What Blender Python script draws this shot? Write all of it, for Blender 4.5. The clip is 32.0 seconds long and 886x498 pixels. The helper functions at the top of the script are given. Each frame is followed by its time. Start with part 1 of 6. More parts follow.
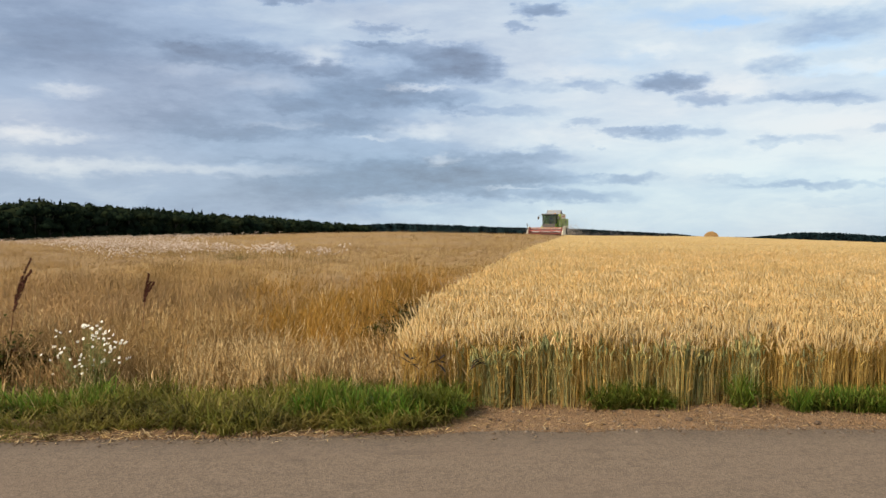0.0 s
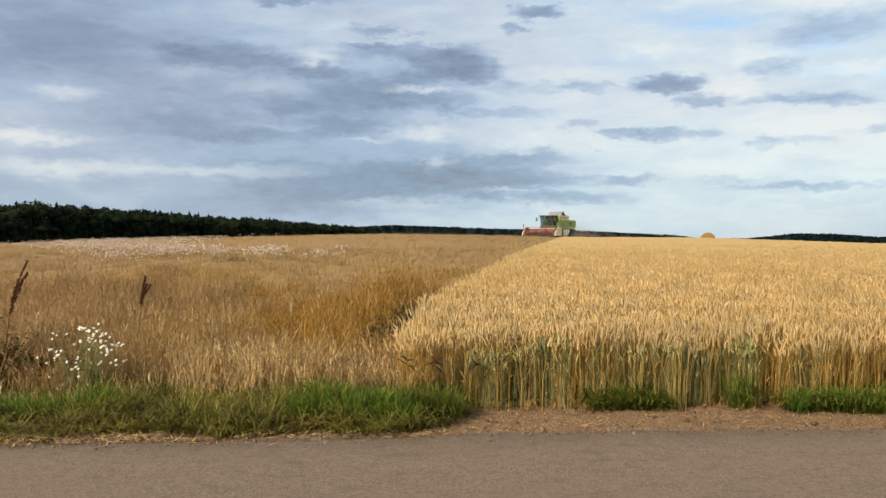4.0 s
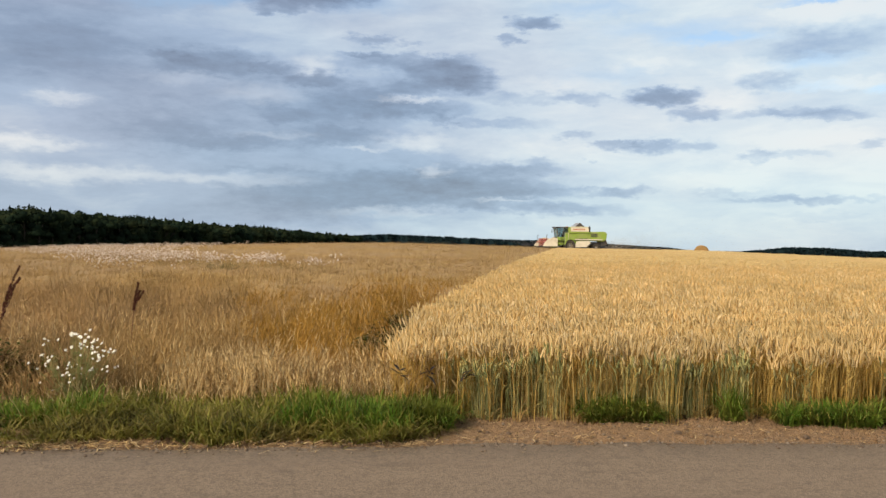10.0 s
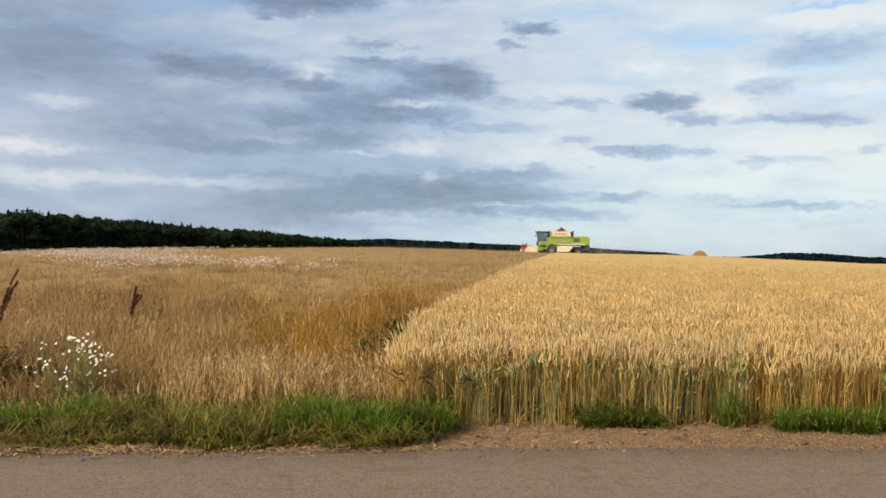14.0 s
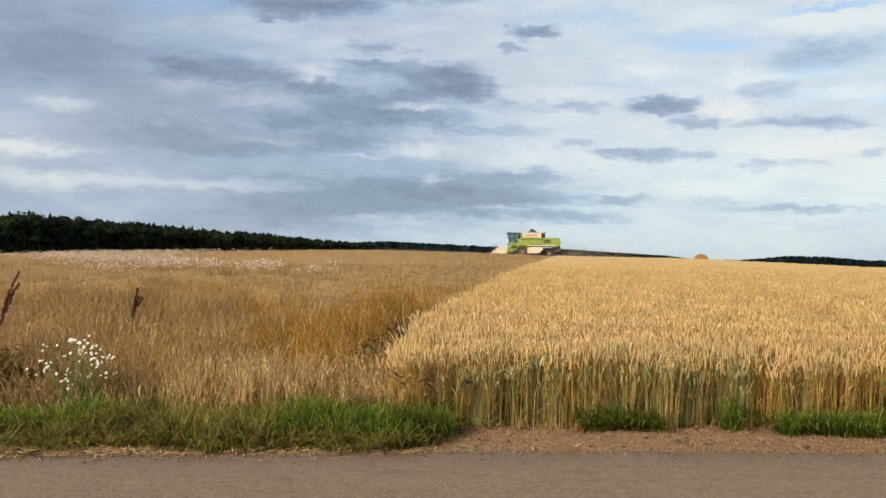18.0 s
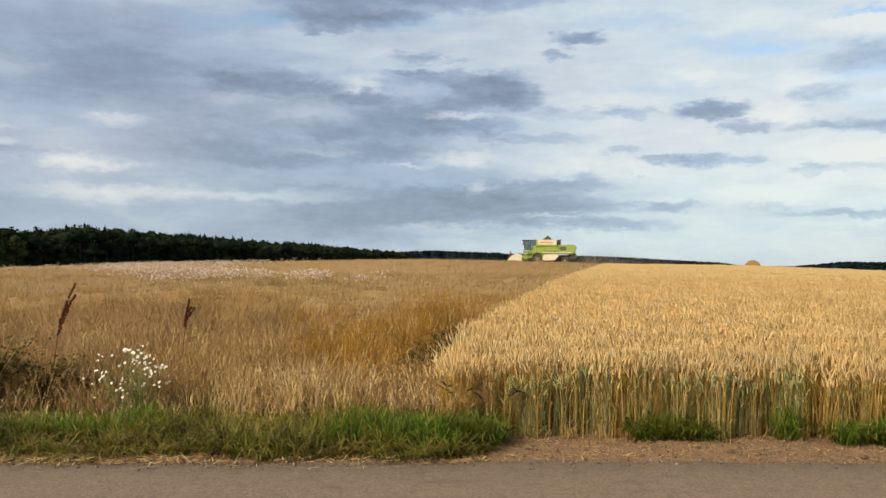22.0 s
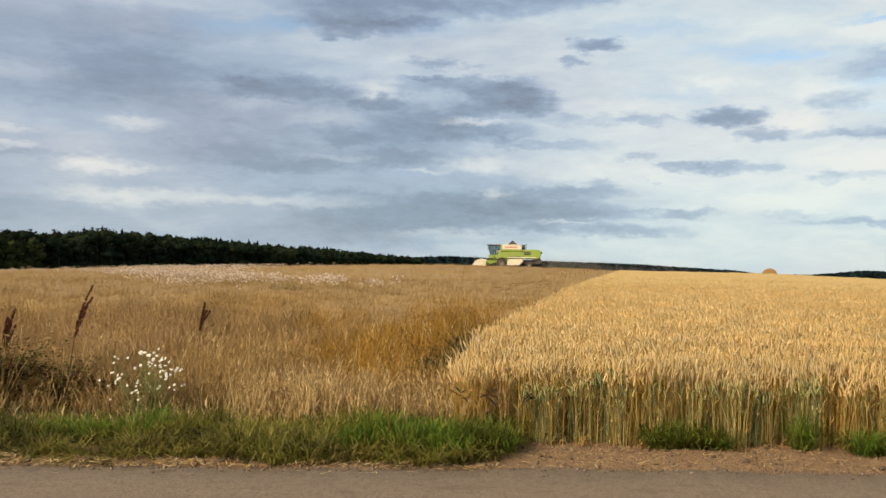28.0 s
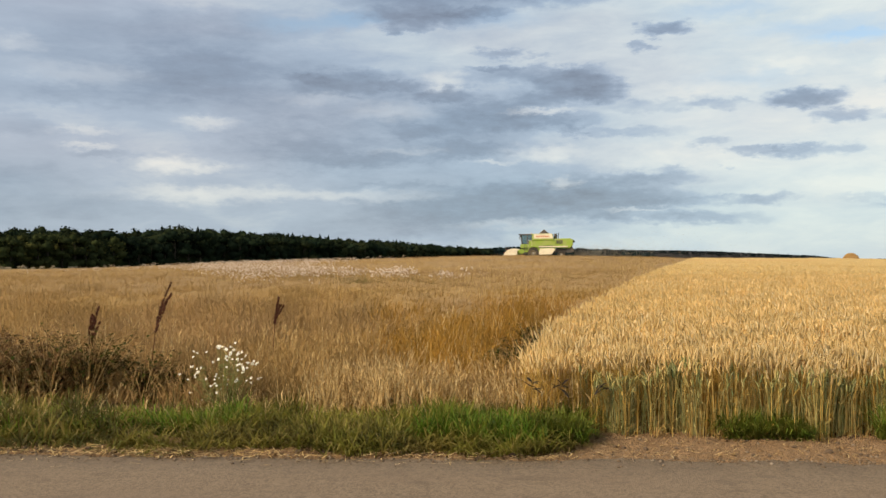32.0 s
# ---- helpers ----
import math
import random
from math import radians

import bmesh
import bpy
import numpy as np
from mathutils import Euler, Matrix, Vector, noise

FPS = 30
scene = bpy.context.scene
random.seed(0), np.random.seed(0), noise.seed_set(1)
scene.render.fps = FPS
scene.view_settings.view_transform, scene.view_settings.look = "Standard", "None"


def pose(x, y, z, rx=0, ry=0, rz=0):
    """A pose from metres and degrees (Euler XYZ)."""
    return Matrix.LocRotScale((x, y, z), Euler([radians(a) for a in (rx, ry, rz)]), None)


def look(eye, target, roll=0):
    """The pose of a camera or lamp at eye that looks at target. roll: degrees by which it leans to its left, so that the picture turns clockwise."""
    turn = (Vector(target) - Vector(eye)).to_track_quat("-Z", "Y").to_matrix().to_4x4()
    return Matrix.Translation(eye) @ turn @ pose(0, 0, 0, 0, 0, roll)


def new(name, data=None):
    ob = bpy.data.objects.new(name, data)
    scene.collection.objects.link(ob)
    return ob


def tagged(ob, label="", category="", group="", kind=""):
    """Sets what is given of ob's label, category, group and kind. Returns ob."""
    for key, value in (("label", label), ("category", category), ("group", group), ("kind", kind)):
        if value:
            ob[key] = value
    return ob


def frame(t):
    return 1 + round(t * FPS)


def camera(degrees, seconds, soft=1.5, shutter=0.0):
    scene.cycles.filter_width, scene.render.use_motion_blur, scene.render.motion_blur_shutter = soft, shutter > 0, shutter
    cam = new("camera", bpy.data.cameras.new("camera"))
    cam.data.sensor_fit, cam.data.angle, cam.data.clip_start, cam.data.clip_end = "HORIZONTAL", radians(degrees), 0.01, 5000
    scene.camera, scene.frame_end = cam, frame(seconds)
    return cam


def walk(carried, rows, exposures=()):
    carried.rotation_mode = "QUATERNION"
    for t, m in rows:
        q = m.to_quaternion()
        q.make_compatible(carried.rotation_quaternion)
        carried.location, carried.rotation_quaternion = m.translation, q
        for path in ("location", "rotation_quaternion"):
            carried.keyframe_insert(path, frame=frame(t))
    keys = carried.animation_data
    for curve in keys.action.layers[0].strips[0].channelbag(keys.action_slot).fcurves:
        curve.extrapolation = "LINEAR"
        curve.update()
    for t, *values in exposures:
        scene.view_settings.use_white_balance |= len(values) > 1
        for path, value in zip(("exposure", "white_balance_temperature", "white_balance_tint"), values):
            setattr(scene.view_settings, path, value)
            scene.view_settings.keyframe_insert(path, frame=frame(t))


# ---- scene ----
# ---- camera: held by hand beside the road ----
EYE = (0.0, 0.0, 1.65)
cam = camera(53.99, 32.0)
PATH = [
    (0.0, 0.00, -1.38, 0.00),
    (0.5, 0.17, -1.52, 0.37),
    (1.0, 0.24, -1.77, 0.39),
    (1.5, -0.24, -2.04, 0.40),
    (2.0, -0.08, -1.88, 0.27),
    (2.5, 0.06, -1.96, 0.45),
    (3.0, 0.29, -1.96, 0.53),
    (3.5, -0.10, -1.36, 0.24),
    (5.5, -0.24, -1.20, -0.06),
    (6.0, -0.33, -1.48, -0.07),
    (6.5, 0.63, -1.28, -0.04),
    (7.0, 0.13, -1.87, -0.14),
    (7.5, 0.36, -1.53, 0.01),
    (8.0, -0.14, -0.59, -0.07),
    (8.5, -0.47, -1.00, -0.07),
    (9.0, -0.73, -1.01, -0.34),
    (9.5, -0.75, -1.20, -0.50),
    (10.0, -0.58, -0.63, -0.56),
    (10.5, -1.09, -0.31, -0.82),
    (11.0, -0.79, -0.26, -0.72),
    (11.5, -0.73, -0.36, -0.63),
    (12.0, -0.47, -0.52, -0.48),
    (12.5, -0.28, -0.60, -0.25),
    (13.0, -0.36, -0.29, -0.27),
    (13.5, -0.66, -0.27, -0.59),
    (14.0, -0.68, -0.32, -0.70),
    (14.5, -0.52, -0.56, -0.59),
    (16.5, -0.32, 0.14, -0.54),
    (17.0, 0.17, -0.12, -0.56),
    (17.5, -0.12, -0.47, -0.66),
    (18.0, -0.60, -0.14, -0.79),
    (18.5, -0.71, 0.47, -0.57),
    (19.0, 0.60, 0.81, -0.73),
    (19.5, 1.03, 0.31, -0.76),
    (20.0, 1.74, 0.15, -0.52),
    (20.5, 2.29, 0.18, -0.38),
    (21.0, 2.19, 0.72, -0.56),
    (21.5, 2.04, 0.55, -0.51),
    (22.0, 2.47, 0.41, -0.28),
    (22.5, 2.48, 0.04, -0.23),
    (23.0, 2.61, 0.22, -0.16),
    (23.5, 2.17, 0.38, -0.18),
    (24.0, 1.50, 0.79, -0.70),
    (24.5, 2.09, 0.47, -0.96),
    (25.0, 2.89, 0.30, -0.73),
    (25.5, 2.66, 0.34, -0.27),
    (27.5, 3.83, 0.94, -0.18),
    (28.0, 3.45, 0.77, -0.75),
    (28.5, 4.65, 1.24, 0.17),
    (29.0, 6.16, 1.15, 0.20),
    (29.5, 7.32, 0.92, 0.04),
    (30.0, 7.98, 0.40, 0.23),
    (30.5, 7.50, -0.18, -0.06),
    (31.0, 7.94, -0.11, -0.47),
    (31.5, 8.59, 0.04, -0.54),
    (32.0, 8.00, 0.19, 0.36),
]
walk(cam, [(t, pose(*EYE, 90 + pitch, roll, yaw)) for t, yaw, pitch, roll in PATH],
     exposures=[(0.0, 0.37, 6500, 10), (5.0, 0.37, 6650, 9), (12.0, 0.36, 6600, 10), (19.0, 0.34, 6750, 10), (25.0, 0.36, 6950, 9), (32.0, 0.36, 7100, 9)])

# ---- world: broken evening cloud over a pale sky, low soft sun from behind the camera ----
SUN_EL, SUN_AZ = 34.0, 228.0      # degrees; azimuth from +Y towards +X


def mathn(nt, op, a, b=None, c=None):
    n = nt.nodes.new("ShaderNodeMath")
    n.operation = op
    for i, v in enumerate((a, b, c)):
        if v is None:
            continue
        if isinstance(v, (int, float)):
            n.inputs[i].default_value = v
        else:
            nt.links.new(v, n.inputs[i])
    return n.outputs[0]


def vecn(nt, op, a, b=None):
    n = nt.nodes.new("ShaderNodeVectorMath")
    n.operation = op
    for i, v in enumerate((a, b)):
        if v is None:
            continue
        if isinstance(v, tuple):
            n.inputs[i].default_value = v
        else:
            nt.links.new(v, n.inputs[i])
    return n.outputs[1] if op in ("LENGTH", "DOT_PRODUCT") else n.outputs[0]


def noisen(nt, vec, scale, detail=3.0, rough=0.55, distort=0.0, color=False):
    n = nt.nodes.new("ShaderNodeTexNoise")
    n.inputs["Scale"].default_value, n.inputs["Detail"].default_value = scale, detail
    n.inputs["Roughness"].default_value, n.inputs["Distortion"].default_value = rough, distort
    if vec is not None:
        nt.links.new(vec, n.inputs["Vector"])
    return n.outputs["Color" if color else "Fac"]


def rampn(nt, fac, stops, smooth=False):
    n = nt.nodes.new("ShaderNodeValToRGB")
    r = n.color_ramp
    r.interpolation = "EASE" if smooth else "LINEAR"
    while len(r.elements) < len(stops):
        r.elements.new(0.5)
    for e, (p, c) in zip(r.elements, stops):
        e.position, e.color = p, (*c, 1) if len(c) == 3 else c
    nt.links.new(fac, n.inputs[0])
    return n.outputs[0]


def mixn(nt, fac, a, b, mode="MIX"):
    n = nt.nodes.new("ShaderNodeMix")
    n.data_type, n.blend_type = "RGBA", mode
    for i, v in ((0, fac), (6, a), (7, b)):
        if isinstance(v, (int, float)):
            n.inputs[i].default_value = v
        elif isinstance(v, tuple):
            n.inputs[i].default_value = (*v, 1)
        else:
            nt.links.new(v, n.inputs[i])
    return n.outputs[2]


def rangen(nt, v, a, b, c=0.0, d=1.0):
    n = nt.nodes.new("ShaderNodeMapRange")
    n.interpolation_type = "SMOOTHSTEP"
    nt.links.new(v, n.inputs[0])
    for i, x in enumerate((a, b, c, d)):
        n.inputs[i + 1].default_value = x
    return n.outputs[0]


# clouds of the sky: bearing and height in degrees (right of +Y, above the level), half width, half height, depth of grey
CLOUDS = [
    (-14.2, 10.9, 3.0, 0.76, 0.37), (-16.8, 11.2, 1.9, 0.27, 0.20), (-11.2, 10.9, 1.8, 0.28, 0.28), (-8.1, 10.3, 2.3, 0.43, 0.42), (-5.0, 9.3, 2.8, 0.65, 0.33), (-2.8, 8.4, 4.1, 0.58, 0.37),
    (-1.7, 11.5, 3.7, 0.50, 0.31), (-4.7, 11.9, 1.5, 0.21, 0.28), (0.5, 10.8, 2.6, 0.93, 0.40), (2.4, 10.4, 1.7, 0.72, 0.37), (-0.6, 9.9, 2.6, 0.50, 0.28), (-6.5, 6.7, 2.8, 0.51, 0.31),
    (-9.4, 7.9, 2.2, 0.43, 0.22), (-17.1, 6.4, 5.2, 0.91, 0.18), (-12.3, 6.1, 4.3, 0.43, 0.17), (-18.8, 7.9, 4.1, 0.69, 0.11), (-22.1, 10.9, 5.9, 1.48, 0.11), (-9.1, 15.2, 4.0, 0.54, 0.46),
    (-10.5, 14.4, 1.4, 0.34, 0.32), (-5.8, 15.4, 2.2, 0.27, 0.32), (-4.3, 12.8, 1.5, 0.32, 0.24), (-1.3, 12.6, 0.9, 0.18, 0.14), (-10.8, 4.4, 3.3, 0.18, 0.10), (-4.6, 3.1, 6.3, 1.11, 0.24),
    (-8.7, 2.3, 5.1, 0.88, 0.16), (-0.6, 3.8, 4.5, 0.59, 0.17), (-13.0, 1.4, 5.4, 0.58, 0.10), (6.4, 13.9, 1.5, 0.45, 0.42), (4.8, 12.9, 0.8, 0.32, 0.24), (14.9, 9.2, 2.1, 0.53, 0.52),
    (16.6, 8.1, 1.4, 0.42, 0.33), (14.2, 6.1, 1.8, 0.46, 0.33), (11.7, 6.2, 1.5, 0.29, 0.28), (9.2, 6.9, 1.0, 0.25, 0.17), (17.0, 6.1, 1.0, 0.42, 0.20), (21.0, 9.9, 1.5, 0.61, 0.22),
    (22.1, 7.9, 3.4, 0.27, 0.20), (24.3, 7.6, 2.4, 0.27, 0.20), (24.0, 11.7, 3.3, 0.72, 0.18), (20.5, 5.3, 1.0, 0.35, 0.19), (22.5, 5.4, 1.9, 0.24, 0.12), (26.8, 5.8, 0.9, 0.30, 0.20),
    (4.6, 4.6, 3.7, 0.41, 0.29), (2.8, 3.4, 4.4, 0.67, 0.29), (6.9, 3.1, 2.9, 0.29, 0.14), (12.8, 3.2, 1.3, 0.33, 0.23), (10.5, 3.3, 1.8, 0.18, 0.14), (8.3, 2.0, 3.3, 0.33, 0.22),
    (4.3, 2.3, 3.3, 0.30, 0.19), (23.1, 2.6, 3.7, 0.21, 0.20), (18.2, 3.1, 2.0, 0.18, 0.10), (24.1, 1.6, 3.0, 0.20, 0.07), (6.1, 9.3, 3.3, 0.36, 0.13), (9.8, 9.1, 1.8, 0.25, 0.15),
    (3.9, 7.6, 3.3, 0.29, 0.15), (0.7, 7.8, 0.7, 0.44, 0.28), (6.9, 5.2, 0.8, 0.18, 0.14), (10.0, 5.3, 0.4, 0.15, 0.12), (-33.2, 4.8, 2.8, 0.67, 0.12), (-29.4, 6.2, 2.0, 0.24, 0.13),
    (-31.9, 3.1, 5.2, 0.81, 0.12), (-24.1, 11.4, 3.5, 1.37, 0.15), (-30.4, 9.6, 3.6, 0.53, 0.13), (-34.1, 7.7, 1.8, 0.65, 0.11), (-22.8, 14.3, 4.2, 1.01, 0.11), (-38.4, 9.9, 3.4, 0.93, 0.18),
    (-39.2, 4.1, 4.0, 0.95, 0.13), (-8.5, 16.9, 5.0, 1.30, 0.41), (-0.6, 16.6, 4.5, 0.90, 0.32), (6.0, 17.2, 4.0, 0.80, 0.23), (-9.5, 6.0, 10.0, 3.60, 0.14), (-3.0, 2.8, 9.0, 1.80, 0.15), (-20.0, 11.5, 8.0, 2.40, 0.07),
    (-5.5, 9.4, 7.0, 2.0, 0.13), (-14.0, 7.6, 8.5, 2.2, 0.10), (1.0, 3.6, 6.0, 1.5, 0.10), (-24.0, 12.0, 8.0, 3.0, 0.10),
]
# gaps: the same numbers, where the pale blue or the bright high cloud shows
BLUE = [
    (17.8, 12.6, 3.0, 0.40, 0.95), (15.1, 13.3, 4.1, 0.48, 0.50), (10.1, 14.8, 3.2, 0.55, 0.55), (24.6, 14.4, 3.0, 0.22, 1.00), (23.4, 10.9, 2.5, 0.40, 0.45), (27.1, 9.0, 1.2, 0.26, 0.50),
    (23.7, 9.4, 1.9, 0.30, 0.30), (-14.1, 14.9, 2.1, 0.54, 0.85), (-17.1, 14.5, 2.1, 0.46, 0.55), (-4.3, 14.9, 3.3, 0.62, 0.35), (11.2, 10.6, 3.2, 0.49, 0.20), (-18.5, 14.5, 2.5, 0.68, 0.25),
]
BRIGHT = [
    (-23.3, 8.3, 1.7, 0.40, 0.60), (-25.5, 5.6, 1.6, 0.53, 0.85), (-23.3, 5.3, 1.3, 0.17, 0.40), (-22.7, 3.8, 5.9, 0.48, 0.60), (-13.7, 3.7, 5.0, 0.36, 0.45), (-11.4, 9.2, 2.2, 0.57, 0.42),
    (-7.8, 11.2, 1.3, 0.57, 0.55), (-16.1, 9.9, 2.1, 0.35, 0.25), (-1.5, 9.1, 2.2, 0.18, 0.70), (-1.3, 6.4, 2.6, 0.51, 0.65), (-4.6, 5.9, 1.5, 0.15, 0.50), (-0.2, 4.4, 1.0, 0.33, 0.70),
    (-2.8, 1.8, 3.7, 0.30, 0.45), (24.3, 13.6, 3.9, 0.70, 0.85), (18.5, 8.6, 2.3, 0.69, 0.55), (19.8, 10.6, 2.0, 0.68, 0.50), (13.7, 11.3, 2.4, 0.42, 0.40), (6.9, 6.0, 4.4, 0.73, 0.35),
    (25.9, 9.5, 2.1, 0.39, 0.50), (24.0, 6.3, 2.7, 0.47, 0.40), (17.5, 3.7, 4.0, 0.71, 0.30), (4.3, 2.7, 1.5, 0.12, 0.50), (8.3, 10.0, 3.3, 0.43, 0.30), (-10.1, 6.6, 2.2, 0.25, 0.30),
    (-30.7, 10.9, 3.6, 0.59, 0.30), (-34.1, 12.4, 1.5, 0.44, 0.40), (-30.4, 7.6, 1.9, 0.20, 0.35), (-30.1, 6.7, 1.6, 0.20, 0.45), (-24.4, 3.5, 2.1, 0.57, 0.40), (-39.0, 6.7, 2.5, 0.57, 0.40),
]


def build_world():
    w = bpy.data.worlds.new("sky")
    scene.world = w
    w.use_nodes = True
    nt = w.node_tree
    nt.nodes.clear()
    co = nt.nodes.new("ShaderNodeTexCoord").outputs["Generated"]
    sep = nt.nodes.new("ShaderNodeSeparateXYZ")
    nt.links.new(co, sep.inputs[0])
    az = mathn(nt, "MULTIPLY", mathn(nt, "ARCTAN2", sep.outputs[0], sep.outputs[1]), 180 / math.pi)
    el = mathn(nt, "MULTIPLY", mathn(nt, "ARCSINE", sep.outputs[2]), 180 / math.pi)
    comb = nt.nodes.new("ShaderNodeCombineXYZ")
    nt.links.new(az, comb.inputs[0])
    nt.links.new(el, comb.inputs[1])
    p = comb.outputs[0]
    # ragged edges: the place is shifted by two noises, stretched along the level
    warp = noisen(nt, vecn(nt, "MULTIPLY", p, (0.16, 0.5, 1.0)), 1.0, 4.0, 0.6, color=True)
    warp2 = noisen(nt, vecn(nt, "MULTIPLY", p, (0.75, 1.7, 1.0)), 1.0, 6.0, 0.6, color=True)
    off = vecn(nt, "MULTIPLY", vecn(nt, "SUBTRACT", warp, (0.5, 0.5, 0.5)), (2.4, 0.6, 0.0))
    off2 = vecn(nt, "MULTIPLY", vecn(nt, "SUBTRACT", warp2, (0.5, 0.5, 0.5)), (3.0, 1.4, 0.0))
    q = vecn(nt, "ADD", vecn(nt, "ADD", p, off), off2)

    def layer(blobs, inner):
        total = None
        for a, e, rx, ry, k in blobs:
            d = vecn(nt, "LENGTH", vecn(nt, "MULTIPLY", vecn(nt, "SUBTRACT", q, (a, e, 0.0)), (1 / rx, 1 / ry, 0.0)))
            firm = inner > 0.1 and rx < 2.7 and e > 4.0
            m = rangen(nt, d, 0.40 if firm else inner, 1.5 if firm else 1.65, k, 0.0)
            total = m if total is None else mathn(nt, "ADD", total, mathn(nt, "MULTIPLY", m, mathn(nt, "SUBTRACT", 1.0, mathn(nt, "MULTIPLY", total, 0.75))))
        return total

    wisp = noisen(nt, vecn(nt, "MULTIPLY", p, (0.5, 1.5, 1.0)), 1.0, 6.0, 0.66)
    dark, blue, bright = layer(CLOUDS, 0.35), layer(BLUE, 0.0), layer(BRIGHT, 0.0)
    dark = mathn(nt, "MULTIPLY", dark, mathn(nt, "MULTIPLY_ADD", wisp, 1.5, 0.25))
    streak = noisen(nt, vecn(nt, "MULTIPLY", p, (0.055, 0.26, 1.0)), 1.0, 5.0, 0.5, 0.4)
    fine = noisen(nt, vecn(nt, "MULTIPLY", p, (0.20, 0.70, 1.0)), 1.0, 6.0, 0.64, 0.3)
    base = mathn(nt, "ADD", mathn(nt, "MULTIPLY", mathn(nt, "SUBTRACT", streak, 0.5), 0.45), mathn(nt, "MULTIPLY", mathn(nt, "SUBTRACT", fine, 0.5), 0.34))
    grey = mathn(nt, "SUBTRACT", mathn(nt, "ADD", mathn(nt, "ADD", base, mathn(nt, "MULTIPLY_ADD", mathn(nt, "SINE", mathn(nt, "MULTIPLY", az, math.pi / 180)), -0.29, 0.19)), dark), mathn(nt, "MULTIPLY", bright, 0.22))
    cloud = rampn(nt, grey, [(0.0, (0.785, 0.848, 0.868)), (0.14, (0.612, 0.712, 0.805)), (0.34, (0.388, 0.495, 0.655)), (0.60, (0.262, 0.345, 0.485)), (1.0, (0.18, 0.225, 0.32))])
    hue = rangen(nt, noisen(nt, vecn(nt, "MULTIPLY", p, (0.035, 0.13, 1.0)), 1.0, 3.0, 0.5), 0.38, 0.62)
    cloud = mixn(nt, 1.0, cloud, mixn(nt, hue, (0.955, 0.995, 1.02), (1.03, 0.99, 0.985)), "MULTIPLY")
    cloud = mixn(nt, mathn(nt, "MULTIPLY", rangen(nt, az, 2.0, -26.0), rangen(nt, el, 1.0, 9.0)), cloud, mixn(nt, 1.0, cloud, (1.085, 1.012, 0.985), "MULTIPLY"))
    cloud = mixn(nt, mathn(nt, "MULTIPLY", bright, 0.42), cloud, (0.92, 0.895, 0.875))
    cloud = mixn(nt, rangen(nt, el, 7.0, 2.0), cloud, mixn(nt, 1.0, cloud, (0.97, 1.01, 1.015), "MULTIPLY"))
    sky = nt.nodes.new("ShaderNodeTexSky")
    sky.sky_type, sky.sun_disc = "NISHITA", False
    sky.sun_elevation, sky.sun_rotation = radians(SUN_EL), radians(SUN_AZ)
    clear = mixn(nt, 1.0, sky.outputs[0], (0.165, 0.165, 0.165), "MULTIPLY")
    col = mixn(nt, mathn(nt, "SUBTRACT", 0.9, mathn(nt, "MULTIPLY", blue, 0.9)), clear, cloud)
    bg = nt.nodes.new("ShaderNodeBackground")
    nt.links.new(col, bg.inputs[0])
    bg.inputs[1].default_value = 0.775
    out = nt.nodes.new("ShaderNodeOutputWorld")
    nt.links.new(bg.outputs[0], out.inputs[0])


build_world()
sun = new("sun", bpy.data.lights.new("sun", "SUN"))
sun.data.energy, sun.data.angle, sun.data.color = 5.0, radians(13), (1.0, 0.86, 0.68)
sun.matrix_world = look((math.sin(radians(SUN_AZ)) * math.cos(radians(SUN_EL)), math.cos(radians(SUN_AZ)) * math.cos(radians(SUN_EL)), math.sin(radians(SUN_EL))), (0, 0, 0))

# ---- materials ----
def material(name, rough=0.8):
    m = bpy.data.materials.new(name)
    m.use_nodes = True
    nt = m.node_tree
    b = nt.nodes["Principled BSDF"]
    b.inputs["Roughness"].default_value = rough
    b.inputs["Specular IOR Level"].default_value = 0.25
    return m, nt, b


def bump(nt, b, height, strength=0.4, distance=0.01):
    n = nt.nodes.new("ShaderNodeBump")
    n.inputs["Strength"].default_value, n.inputs["Distance"].default_value = strength, distance
    nt.links.new(height, n.inputs["Height"])
    nt.links.new(n.outputs[0], b.inputs["Normal"])


def place(nt):
    return nt.nodes.new("ShaderNodeTexCoord").outputs["Object"]


